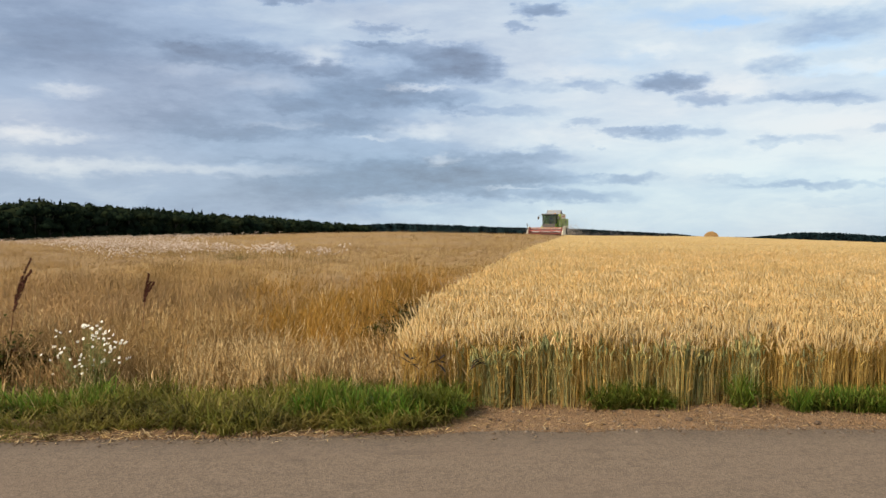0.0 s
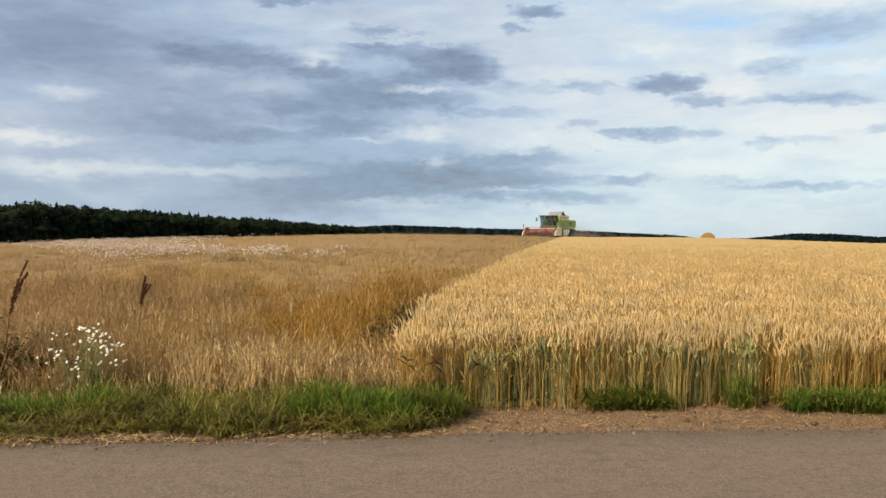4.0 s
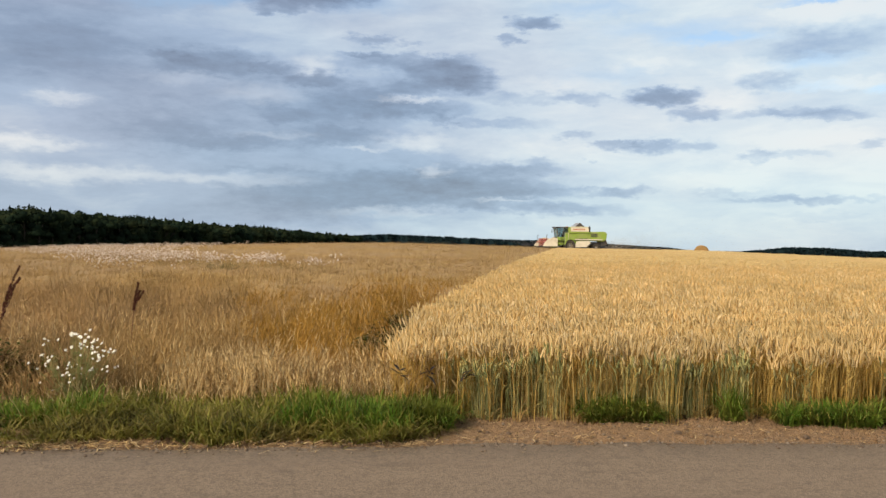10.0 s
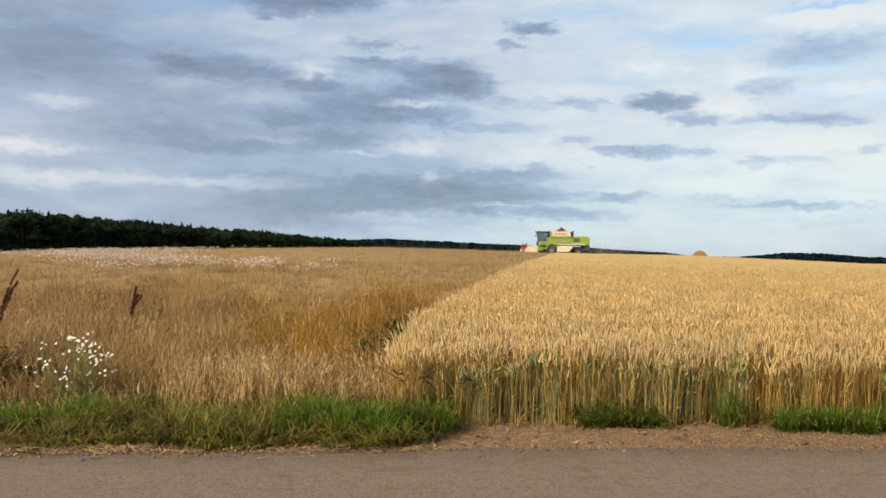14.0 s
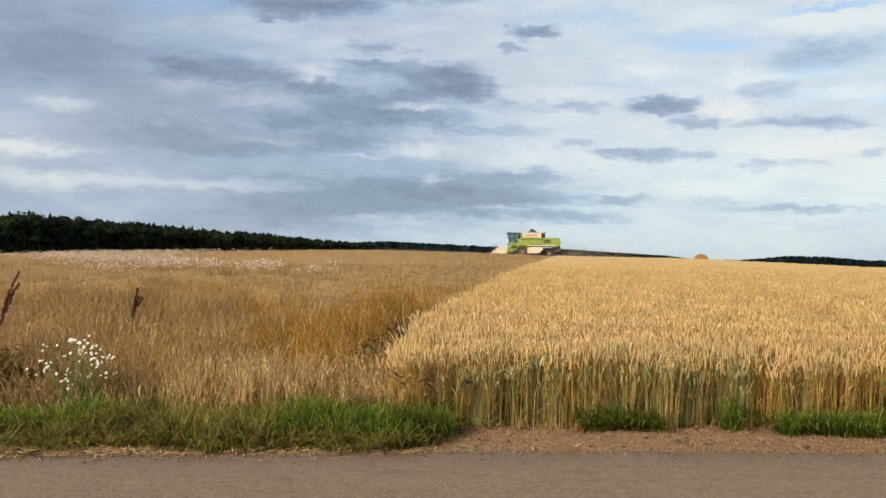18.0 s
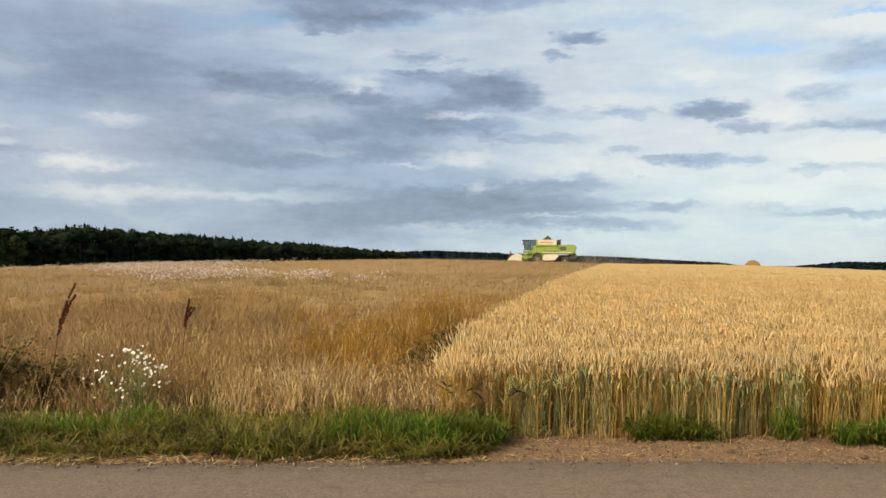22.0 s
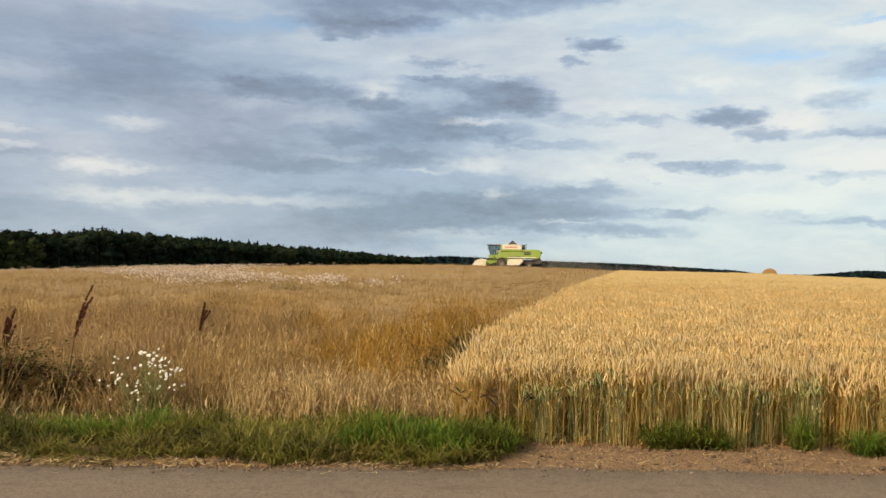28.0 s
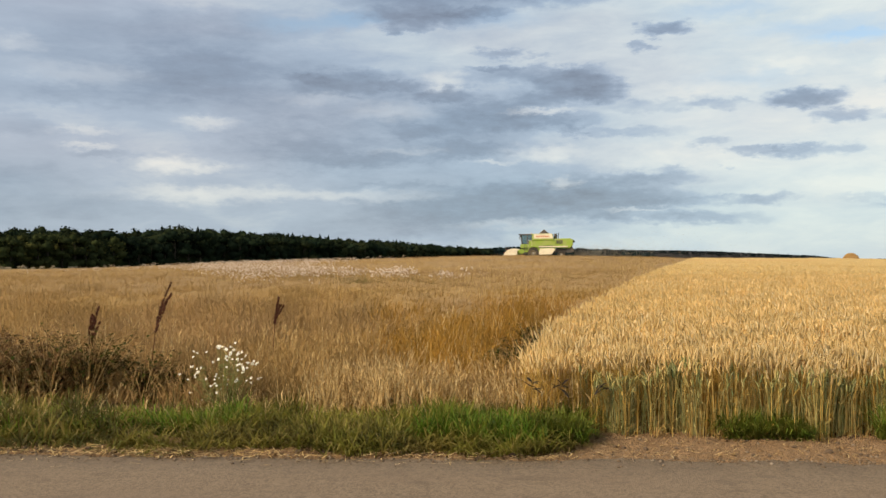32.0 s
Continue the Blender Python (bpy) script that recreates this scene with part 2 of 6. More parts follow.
def plant_mat(name, tones, patch=None, patch_scale=0.25, through_light=0.3, rough=0.7, clump=0.0, swing=0.62, shine=0.25):
    """Straw, blades and leaves: each piece has its own tone; broad patches shift the tone; some light passes through."""
    m, nt, b = material(name, rough)
    b.inputs["Specular IOR Level"].default_value = shine
    isl = nt.nodes.new("ShaderNodeNewGeometry").outputs["Random Per Island"]
    n = len(tones)
    col = rampn(nt, isl, [((i + 0.5) / n, c) for i, c in enumerate(tones)])
    if patch:
        f = rangen(nt, noisen(nt, place(nt), patch_scale, 3.0, 0.6), 0.42, 0.66)
        col = mixn(nt, mathn(nt, "MULTIPLY", f, 0.7), col, patch)
    if clump:
        f = noisen(nt, place(nt), clump, 2.0, 0.5)
        g = mathn(nt, "MULTIPLY_ADD", rangen(nt, f, 0.3, 0.7), swing, 0.93 - 0.5 * swing)
        k = nt.nodes.new("ShaderNodeVectorMath")
        k.operation = "SCALE"
        nt.links.new(col, k.inputs[0])
        nt.links.new(g, k.inputs["Scale"])
        col = k.outputs[0]
    nt.links.new(col, b.inputs["Base Color"])
    tr = nt.nodes.new("ShaderNodeBsdfTranslucent")
    nt.links.new(col, tr.inputs[0])
    mx = nt.nodes.new("ShaderNodeMixShader")
    mx.inputs[0].default_value = through_light
    nt.links.new(b.outputs[0], mx.inputs[1])
    nt.links.new(tr.outputs[0], mx.inputs[2])
    nt.links.new(mx.outputs[0], nt.nodes["Material Output"].inputs[0])
    return m


def painted(name, colour, dirt=(0.30, 0.24, 0.16), amount=0.35, rough=0.4, metal=0.0):
    """Sheet metal with a dusty, faded coat."""
    m, nt, b = material(name, rough)
    b.inputs["Metallic"].default_value = metal
    v = place(nt)
    f = rangen(nt, noisen(nt, v, 1.4, 5.0, 0.65), 0.4, 0.75)
    g = noisen(nt, v, 22.0, 3.0, 0.6)
    col = mixn(nt, mathn(nt, "MULTIPLY", f, amount), colour, dirt)
    col = mixn(nt, mathn(nt, "MULTIPLY", g, 0.16), col, dirt)
    nt.links.new(col, b.inputs["Base Color"])
    nt.links.new(mathn(nt, "ADD", mathn(nt, "MULTIPLY", f, 0.3), rough), b.inputs["Roughness"])
    bump(nt, b, g, 0.1, 0.004)
    return m


def earth_mat():
    m, nt, b = material("dry_earth", 0.95)
    v = place(nt)
    a = noisen(nt, v, 1.2, 5.0, 0.6)
    g = noisen(nt, v, 26.0, 5.0, 0.65)
    col = mixn(nt, a, (0.155, 0.091, 0.044), (0.275, 0.170, 0.088))
    col = mixn(nt, rangen(nt, g, 0.5, 0.72), col, (0.300, 0.200, 0.118))
    col = mixn(nt, rangen(nt, noisen(nt, v, 6.0, 4.0, 0.7), 0.56, 0.70, 0.0, 0.7), col, (0.085, 0.052, 0.028))
    nt.links.new(col, b.inputs["Base Color"])
    bump(nt, b, mathn(nt, "ADD", g, mathn(nt, "MULTIPLY", a, 0.5)), 1.0, 0.06)
    return m


def asphalt_mat():
    m, nt, b = material("worn_asphalt", 0.9)
    v = place(nt)
    a = noisen(nt, v, 0.8, 4.0, 0.6)
    stone = nt.nodes.new("ShaderNodeTexVoronoi")
    stone.inputs["Scale"].default_value = 95.0
    nt.links.new(v, stone.inputs["Vector"])
    g = noisen(nt, v, 30.0, 3.0, 0.8)
    col = mixn(nt, a, (0.103, 0.075, 0.051), (0.132, 0.096, 0.065))
    col = mixn(nt, rangen(nt, stone.outputs["Color"], 0.25, 0.9), col, (0.195, 0.145, 0.099))
    grit = noisen(nt, v, 14.0, 4.0, 0.65)
    col = mixn(nt, rangen(nt, grit, 0.55, 0.70, 0.0, 0.45), col, (0.205, 0.152, 0.108))
    # dusty bands along the way and dark patches of old tar
    band = noisen(nt, vecn(nt, "MULTIPLY", v, (0.5, 1.5, 1.0)), 1.0, 4.0, 0.6)
    col = mixn(nt, rangen(nt, band, 0.46, 0.68, 0.0, 0.5), col, (0.150, 0.108, 0.074))
    tar = noisen(nt, vecn(nt, "MULTIPLY", v, (1.0, 2.2, 1.0)), 2.3, 4.0, 0.65)
    col = mixn(nt, rangen(nt, tar, 0.52, 0.70, 0.0, 0.35), col, (0.0741, 0.0564, 0.0409))
    blot = noisen(nt, v, 16.0, 5.0, 0.75)
    col = mixn(nt, rangen(nt, blot, 0.50, 0.66, 0.0, 0.4), col, (0.185, 0.138, 0.094))
    col = mixn(nt, rangen(nt, blot, 0.48, 0.34, 0.0, 0.35), col, (0.078, 0.058, 0.040))
    col = mixn(nt, rangen(nt, g, 0.52, 0.75, 0.0, 0.6), col, (0.0617, 0.0452, 0.0315))
    nt.links.new(col, b.inputs["Base Color"])
    bump(nt, b, mathn(nt, "ADD", stone.outputs["Distance"], g), 0.5, 0.006)
    return m


def canopy_mat(name, c1, c2, c3, scale):
    """The closed mass of straw far out, where single ears merge."""
    m, nt, b = material(name, 0.95)
    v = place(nt)
    a = noisen(nt, v, 0.09, 4.0, 0.6)
    g = noisen(nt, vecn(nt, "MULTIPLY", v, (1.0, 0.35, 1.0)), scale, 5.0, 0.7)
    col = mixn(nt, rangen(nt, a, 0.35, 0.65), c1, c2)
    col = mixn(nt, rangen(nt, g, 0.45, 0.7), col, c3)
    nt.links.new(col, b.inputs["Base Color"])
    bump(nt, b, g, 0.8, 0.12)
    return m


EARTH, ASPHALT = earth_mat(), asphalt_mat()

EAR = plant_mat("wheat_ears", [(0.7486, 0.5664, 0.2754), (0.8274, 0.6649, 0.3726), (0.6107, 0.4334, 0.1782), (0.8865, 0.7437, 0.4644), (0.6895, 0.5073, 0.2322)], (0.7289, 0.5467, 0.2538), 0.35, through_light=0.5, clump=1.4, swing=0.3)
STRAW = plant_mat("wheat_straw", [(0.6389, 0.4277, 0.1147), (0.7163, 0.5227, 0.1764), (0.5227, 0.3326, 0.0755), (0.7550, 0.5702, 0.2293), (0.4066, 0.2376, 0.0529)], (0.5614, 0.3612, 0.0882), 0.8, through_light=0.4, clump=7.0, swing=0.4)
GREEN_STRAW = plant_mat("unripe_straw", [(0.29, 0.30, 0.115), (0.40, 0.38, 0.15), (0.21, 0.25, 0.10), (0.48, 0.40, 0.15), (0.62, 0.49, 0.20), (0.34, 0.35, 0.17)], None, through_light=0.4)
HAY = plant_mat("dry_grass", [(0.2914, 0.1758, 0.0526), (0.3666, 0.2350, 0.0780), (0.2350, 0.1372, 0.0404), (0.4418, 0.3055, 0.1231), (0.3102, 0.1927, 0.0630)], (0.3102, 0.1927, 0.0827), 0.3, clump=1.1)
HAY_HEAD = plant_mat("grass_panicles", [(0.34, 0.210, 0.072), (0.39, 0.255, 0.095), (0.30, 0.178, 0.059), (0.37, 0.245, 0.104)], (0.37, 0.235, 0.117), 0.22, clump=1.1)
GOLD = plant_mat("golden_grass", [(0.50, 0.335, 0.115), (0.58, 0.405, 0.160), (0.42, 0.270, 0.085), (0.63, 0.460, 0.205)], (0.46, 0.310, 0.120), 0.25, through_light=0.4, clump=0.8)
PALE = plant_mat("bleached_grass", [(0.696, 0.509, 0.242), (0.602, 0.413, 0.171), (0.752, 0.595, 0.333), (0.508, 0.336, 0.131)], (0.620, 0.442, 0.212), 0.7, through_light=0.4, clump=5.0)
RUST = plant_mat("rust_brown_grass", [(0.3553, 0.1821, 0.0275), (0.4389, 0.2424, 0.0425), (0.2607, 0.1264, 0.0175), (0.3971, 0.2262, 0.0513)], (0.2508, 0.1485, 0.0275), 0.8, clump=3.0)
VERGE = plant_mat("verge_grass", [(0.0870, 0.1025, 0.0158), (0.1238, 0.1354, 0.0222), (0.1750, 0.1570, 0.0333), (0.1022, 0.1185, 0.0174), (0.1406, 0.1481, 0.0261), (0.2620, 0.1875, 0.0610)], (0.1800, 0.1322, 0.0348), 0.9, through_light=0.4, clump=2.6, swing=1.05)
OLIVE = plant_mat("yellowing_grass", [(0.2006, 0.2024, 0.0318), (0.2640, 0.2429, 0.0473), (0.1478, 0.1619, 0.0249), (0.3485, 0.2728, 0.0808), (0.2323, 0.2226, 0.0378)], (0.2640, 0.1918, 0.0568), 1.2, through_light=0.45, clump=2.6, swing=0.5)
LUSH = plant_mat("lush_grass", [(0.0885, 0.1695, 0.0146), (0.1327, 0.2293, 0.0209), (0.0663, 0.1315, 0.0146), (0.1880, 0.2592, 0.0314), (0.2212, 0.1994, 0.0418)], (0.1438, 0.1445, 0.0209), 1.6, through_light=0.4, clump=3.5, swing=0.5)
WEED = plant_mat("weed_leaves", [(0.0331, 0.0414, 0.0072), (0.0536, 0.0594, 0.0102), (0.0292, 0.0288, 0.0072), (0.0585, 0.0450, 0.0108)], None, shine=0.05)
WEED_FAR = plant_mat("olive_weeds", [(0.13, 0.115, 0.034), (0.17, 0.14, 0.045), (0.10, 0.095, 0.028), (0.22, 0.16, 0.06)], None)
DEAD = plant_mat("dead_stems", [(0.1249, 0.0663, 0.0301), (0.1689, 0.0944, 0.0442), (0.2350, 0.1466, 0.0751), (0.0881, 0.0459, 0.0213)], None, shine=0.05)
SEED = plant_mat("dock_seed", [(0.080, 0.026, 0.013), (0.115, 0.038, 0.018), (0.055, 0.018, 0.010)], None, through_light=0.1)
PETAL = plant_mat("white_petals", [(0.80, 0.80, 0.74), (0.84, 0.84, 0.80)], None, through_light=0.25)
DISC = plant_mat("flower_disc", [(0.60, 0.42, 0.05), (0.50, 0.36, 0.06)], None, through_light=0.0)
FLUFF = plant_mat("seed_fluff", [(0.6173, 0.5191, 0.4312), (0.4770, 0.3648, 0.2587), (0.7857, 0.7015, 0.6181), (0.3648, 0.2525, 0.1438)], None)
# wood leaf and needle tones: shade and distance haze are put into the colour
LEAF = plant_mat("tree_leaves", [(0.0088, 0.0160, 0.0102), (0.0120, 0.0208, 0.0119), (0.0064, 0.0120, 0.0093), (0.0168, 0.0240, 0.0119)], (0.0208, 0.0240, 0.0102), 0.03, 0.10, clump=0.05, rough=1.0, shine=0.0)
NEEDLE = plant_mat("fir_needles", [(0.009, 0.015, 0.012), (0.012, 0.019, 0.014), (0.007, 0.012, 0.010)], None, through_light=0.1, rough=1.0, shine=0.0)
# far leaves: the blue of distant haze is mixed into the base tones
FAR_LEAF_HAZE = plant_mat("haze_tinted_far_leaves", [(0.0085, 0.0165, 0.0195), (0.0075, 0.0145, 0.0175), (0.0095, 0.0185, 0.0205)], None, through_light=0.05, rough=1.0, shine=0.0)
BARK = plant_mat("bark", [(0.018, 0.014, 0.010), (0.024, 0.018, 0.013)], None, through_light=0.0)
STONE = plant_mat("gravel", [(0.155, 0.112, 0.072), (0.098, 0.066, 0.040), (0.205, 0.165, 0.125), (0.120, 0.083, 0.050), (0.085, 0.056, 0.034)], None, through_light=0.0)
CLOD = plant_mat("soil_clods", [(0.110, 0.066, 0.034), (0.17, 0.105, 0.055), (0.26, 0.17, 0.09), (0.13, 0.08, 0.045)], None, through_light=0.0, rough=1.0, shine=0.0)
WHEAT_FAR = canopy_mat("wheat_mass", (0.415, 0.272, 0.095), (0.455, 0.308, 0.115), (0.51, 0.362, 0.152), 5.0)
RIDGE_FIELD = canopy_mat("far_ploughed_slope", (0.024, 0.026, 0.029), (0.032, 0.031, 0.034), (0.020, 0.023, 0.027), 0.03)
# lighter copy of the tree leaves: sunlight is put into the colour
LEAF_SUNLIT = plant_mat("sunlit_tree_leaves", [(0.0289, 0.0374, 0.0153), (0.0391, 0.0467, 0.0180), (0.0204, 0.0281, 0.0135), (0.0493, 0.0510, 0.0180)], None, through_light=0.12, clump=0.05, rough=1.0, shine=0.0)
SHRUB = plant_mat("pale_shrub_leaves", [(0.30, 0.24, 0.16), (0.38, 0.31, 0.23), (0.22, 0.18, 0.11), (0.16, 0.15, 0.08)], None, through_light=0.2)
GRASS_FAR = canopy_mat("dry_grass_mass", (0.275, 0.170, 0.055), (0.262, 0.174, 0.086), (0.215, 0.131, 0.046), 2.0)
STUBBLE = canopy_mat("stubble", (0.40, 0.29, 0.15), (0.46, 0.34, 0.18), (0.34, 0.24, 0.12), 6.0)
FAR_LAND = canopy_mat("far_fields", (0.10, 0.11, 0.05), (0.16, 0.15, 0.07), (0.07, 0.085, 0.04), 0.05)

# ---- building helpers ----
def part(name, bm, mat, parent=None, label=""):
    """One bmesh as one mesh object under a thing."""
    me = bpy.data.meshes.new(name)
    bm.to_mesh(me)
    bm.free()
    me.materials.append(mat)
    ob = new(name, me)
    ob.parent = parent
    return tagged(ob, label)


def shared(name, me, parent, m=None):
    ob = new(name, me)
    ob.parent = parent
    if m is not None:
        ob.matrix_basis = m
    return ob


def thing(name, m, label, category, group=""):
    e = new(name)
    e.matrix_basis = m
    e.empty_display_size = 0.2
    return tagged(e, label, category, group)


def mesh_of(name, verts, tris, index, mats):
    """A mesh from arrays: places, triangles, and the material of each triangle."""
    me = bpy.data.meshes.new(name)
    me.vertices.add(len(verts))
    me.vertices.foreach_set("co", np.ascontiguousarray(verts, dtype=np.float32).ravel())
    me.loops.add(len(tris) * 3)
    me.loops.foreach_set("vertex_index", np.ascontiguousarray(tris, dtype=np.int32).ravel())
    me.polygons.add(len(tris))
    me.polygons.foreach_set("loop_start", np.arange(0, len(tris) * 3, 3, dtype=np.int32))
    for m in mats:
        me.materials.append(m)
    me.polygons.foreach_set("material_index", np.ascontiguousarray(index, dtype=np.int32))
    me.update(calc_edges=True)
    return me


class Pile:
    """Gathers copies of small templates into one mesh."""

    def __init__(self, mats):
        self.mats, self.v, self.t, self.i, self.n = mats, [], [], [], 0

    def add(self, template, places, turn, size, tall, lean):
        """Copies of one template: place, turn about z, size, height factor, and the shift of the tip (bends with height squared)."""
        tv, tt, ti = template
        k, nv = len(places), len(tv)
        if not k:
            return
        c, s = np.cos(turn)[:, None], np.sin(turn)[:, None]
        x = (tv[:, 0] * c - tv[:, 1] * s) * size[:, None]
        y = (tv[:, 0] * s + tv[:, 1] * c) * size[:, None]
        z = tv[None, :, 2] * tall[:, None]
        h = tv[None, :, 2] ** 2
        v = np.stack([x + places[:, :1] + lean[:, :1] * h, y + places[:, 1:2] + lean[:, 1:2] * h, z + places[:, 2:3]], axis=2)
        self.v.append(v.reshape(-1, 3))
        self.t.append((tt[None] + (np.arange(k) * nv)[:, None, None] + self.n).reshape(-1, 3))
        self.i.append(np.tile(ti, k))
        self.n += k * nv

    def scatter(self, templates, places, size, tall, lean, rng, wind=(0.0, 0.0), clump=None):
        """Strews the templates at random over the places."""
        pick = rng.integers(0, len(templates), len(places))
        for j, tp in enumerate(templates):
            p = places[pick == j]
            k = len(p)
            ln = rng.normal(0, lean, (k, 2)) + np.array(wind)
            hi = tall * rng.uniform(0.86, 1.12, k)
            if clump:
                f, amp, bend = clump
                n = np.array([noise.noise_vector((a * f, b * f, 7.0)) for a, b in p[:, :2]]).reshape(-1, 3)
                hi = hi * (1 + amp * n[:, 2])
                ln = ln + bend * n[:, :2]
            self.add(tp, p, rng.uniform(0, 2 * math.pi, k), size * rng.uniform(0.8, 1.25, k), hi, ln)

    def build(self, name, label, category, kind="stuff"):
        me = mesh_of(name, np.concatenate(self.v), np.concatenate(self.t), np.concatenate(self.i), self.mats)
        return tagged(new(name, me), label, category, kind=kind)


def template(*pieces):
    """Joins (verts, tris, material index) pieces into one template."""
    v, t, i, n = [], [], [], 0
    for pv, pt, mi in pieces:
        pv, pt = np.array(pv, float), np.array(pt, int)
        v.append(pv)
        t.append(pt + n)
        i.append(np.full(len(pt), mi))
        n += len(pv)
    return np.concatenate(v), np.concatenate(t), np.concatenate(i)


def tube(path, radii, sides, mi):
    """A pointed or blunt tube along a path, open at the ends."""
    v, t = [], []
    for k, (p, r) in enumerate(zip(path, radii)):
        for s in range(sides):
            a = 2 * math.pi * s / sides + 0.5 * k
            v.append((p[0] + r * math.cos(a), p[1] + r * math.sin(a), p[2]))
    for k in range(len(path) - 1):
        for s in range(sides):
            a, b = k * sides + s, k * sides + (s + 1) % sides
            t += [(a, b, b + sides), (a, b + sides, a + sides)]
    return v, t, mi


def blade(base, out, up, width, steps, mi, droop=1.0, turn=0.0):
    """A grass blade or straw leaf: a tapering, folded strip that arches over."""
    v, t = [], []
    ca, sa = math.cos(turn), math.sin(turn)
    for k in range(steps + 1):
        f = k / steps
        d, z = out * f ** 1.3, up * (f - droop * 0.55 * f ** 3)
        w = width * (1 - f) ** 0.6 * (0.6 + 0.8 * min(f * 3, 1)) * 0.5
        for e in (-1, 1):
            v.append((base[0] + d * ca - e * w * sa, base[1] + d * sa + e * w * ca, base[2] + z))
    for k in range(steps):
        a = 2 * k
        t += [(a, a + 1, a + 3), (a, a + 3, a + 2)]
    return v, t, mi


# ---- the lie of the land: level beside the road, a low swell some 100 m out, falling away beyond ----
def smooth(a, b, x):
    f = np.clip((x - a) / (b - a), 0, 1)
    return f * f * (3 - 2 * f)


SWELL_U = (-0.80, -0.70, -0.586, -0.51, -0.40, -0.31, -0.20, -0.12, -0.06, 0.0, 0.10, 0.15, 0.31, 0.50, 0.70)
SWELL_H = (-1.40, -1.02, -0.87, -0.59, -0.26, -0.05, 0.29, 0.50, 0.58, 0.50, 0.26, 0.06, -0.08, -0.80, -1.30)


FALL_Y, FALL_H = (135, 200, 420, 800, 1900, 4800), (0.0, -1.2, -9.0, -15.0, -36.0, -78.0)


def land(x, y):
    """Height of the ground."""
    x, y = np.asarray(x, float), np.asarray(y, float)
    u = x / np.maximum(y, 20.0)
    h = np.interp(u, SWELL_U, SWELL_H) * smooth(20, 108, y)
    far = smooth(135, 420, y)
    h = h - 0.72 * smooth(0.20, 0.28, u) * smooth(110.5, 115.5, y)
    return h * (1 - far) + np.interp(y, FALL_Y, FALL_H) + 0.02 * np.sin(x * 0.9) * np.sin(y * 0.7) * smooth(9, 14, y)


EDGE_Y = (7.3, 8.2, 9.7, 11.7, 12.8, 16.0, 22.0, 26.0, 29.0, 34.0, 38.0, 43.0, 58.0, 81.0, 93.0, 112.0, 200.0)
EDGE_X = (-0.35, -0.40, -0.30, -0.22, -0.08, 0.30, 1.22, 1.68, 2.10, 2.80, 3.45, 4.15, 6.8, 10.7, 12.6, 16.0, 30.0)


def edge(y):
    """Where the dry grass ends and the wheat begins."""
    return np.interp(y, EDGE_Y, EDGE_X)


def road_edge(x):
    return np.interp(np.asarray(x, float), (-160, -8, -4.3, -3.3, -2, -1, 0, 0.6, 1.5, 3, 6, 160), (6.3, 6.40, 6.55, 6.63, 6.70, 6.77, 6.87, 6.97, 7.01, 7.05, 7.08, 7.3))


def soil_top(x, y):
    """Height of the trodden soil between the road and the plants; it rises from below the edge of the road."""
    x, y = np.asarray(x, float), np.asarray(y, float)
    e = road_edge(x)
    n = np.array([0.024 * noise.noise((a * 2.1, b * 2.6, 4.0)) + 0.022 * noise.noise((a * 8.0, b * 9.0, 1.0)) + 0.013 * noise.noise((a * 24.0, b * 27.0, 2.0)) for a, b in zip(x.ravel(), y.ravel())]).reshape(x.shape)
    return (-0.008 + 0.042 * smooth(-0.22, 0.16, y - e) + n * smooth(-0.45, 0.0, y - e)) * (1 - smooth(8.9, 9.3, y)) - 0.03 * smooth(8.9, 9.3, y)


def grid(name, xs, ys, height, mat):
    X, Y = np.meshgrid(xs, ys)
    V = np.stack([X, Y, height(X, Y)], axis=2).reshape(-1, 3)
    w = len(xs)
    q = (np.arange(len(ys) - 1)[:, None] * w + np.arange(w - 1)[None]).ravel()
    T = np.concatenate([np.stack([q, q + 1, q + w + 1], 1), np.stack([q, q + w + 1, q + w], 1)])
    me = mesh_of(name, V, T, np.zeros(len(T)), [mat])
    me.polygons.foreach_set("use_smooth", np.ones(len(T), dtype=bool))
    return new(name, me)


def spaced(a, b, n, power):
    f = np.linspace(-1, 1, n)
    f = np.sign(f) * np.abs(f) ** power
    return np.where(f < 0, -f * a, f * b)


ys = np.concatenate([np.linspace(-300, -10, 12), np.linspace(-6, 30, 100), np.linspace(31, 160, 70), np.linspace(170, 4800, 60)])
xs = spaced(-3500, 3500, 161, 3.0)
ground = grid("ground", xs, ys, land, EARTH)
tagged(ground, "dry brown earth running from the road verge out to the horizon", "ground", kind="structure")

# the road, a sheet with a crumbled edge
rx = np.concatenate([np.linspace(-160, -14, 60), np.linspace(-13.95, 13.95, 560), np.linspace(14, 160, 60)])
crumble = np.array([0.09 * noise.noise((x * 1.3, 0.3, 0)) + 0.05 * noise.noise((x * 7.0, 2.3, 0)) + 0.02 * noise.noise((x * 23.0, 5.1, 0)) for x in rx])
cols = [-1.8 + 0 * rx] + [road_edge(rx) * f + crumble * (f > 0.99) - d for f, d in ((0.3, 0), (0.6, 0), (0.9, 0), (1.0, 0.06), (1.0, 0.0))]
zz = (0.03, 0.034, 0.034, 0.032, 0.028, -0.01)
V = np.concatenate([np.stack([rx, c, np.full_like(rx, z)], 1) for c, z in zip(cols, zz)])
w = len(rx)
q = (np.arange(len(cols) - 1)[:, None] * w + np.arange(w - 1)[None]).ravel()
T = np.concatenate([np.stack([q, q + 1, q + w + 1], 1), np.stack([q, q + w + 1, q + w], 1)])
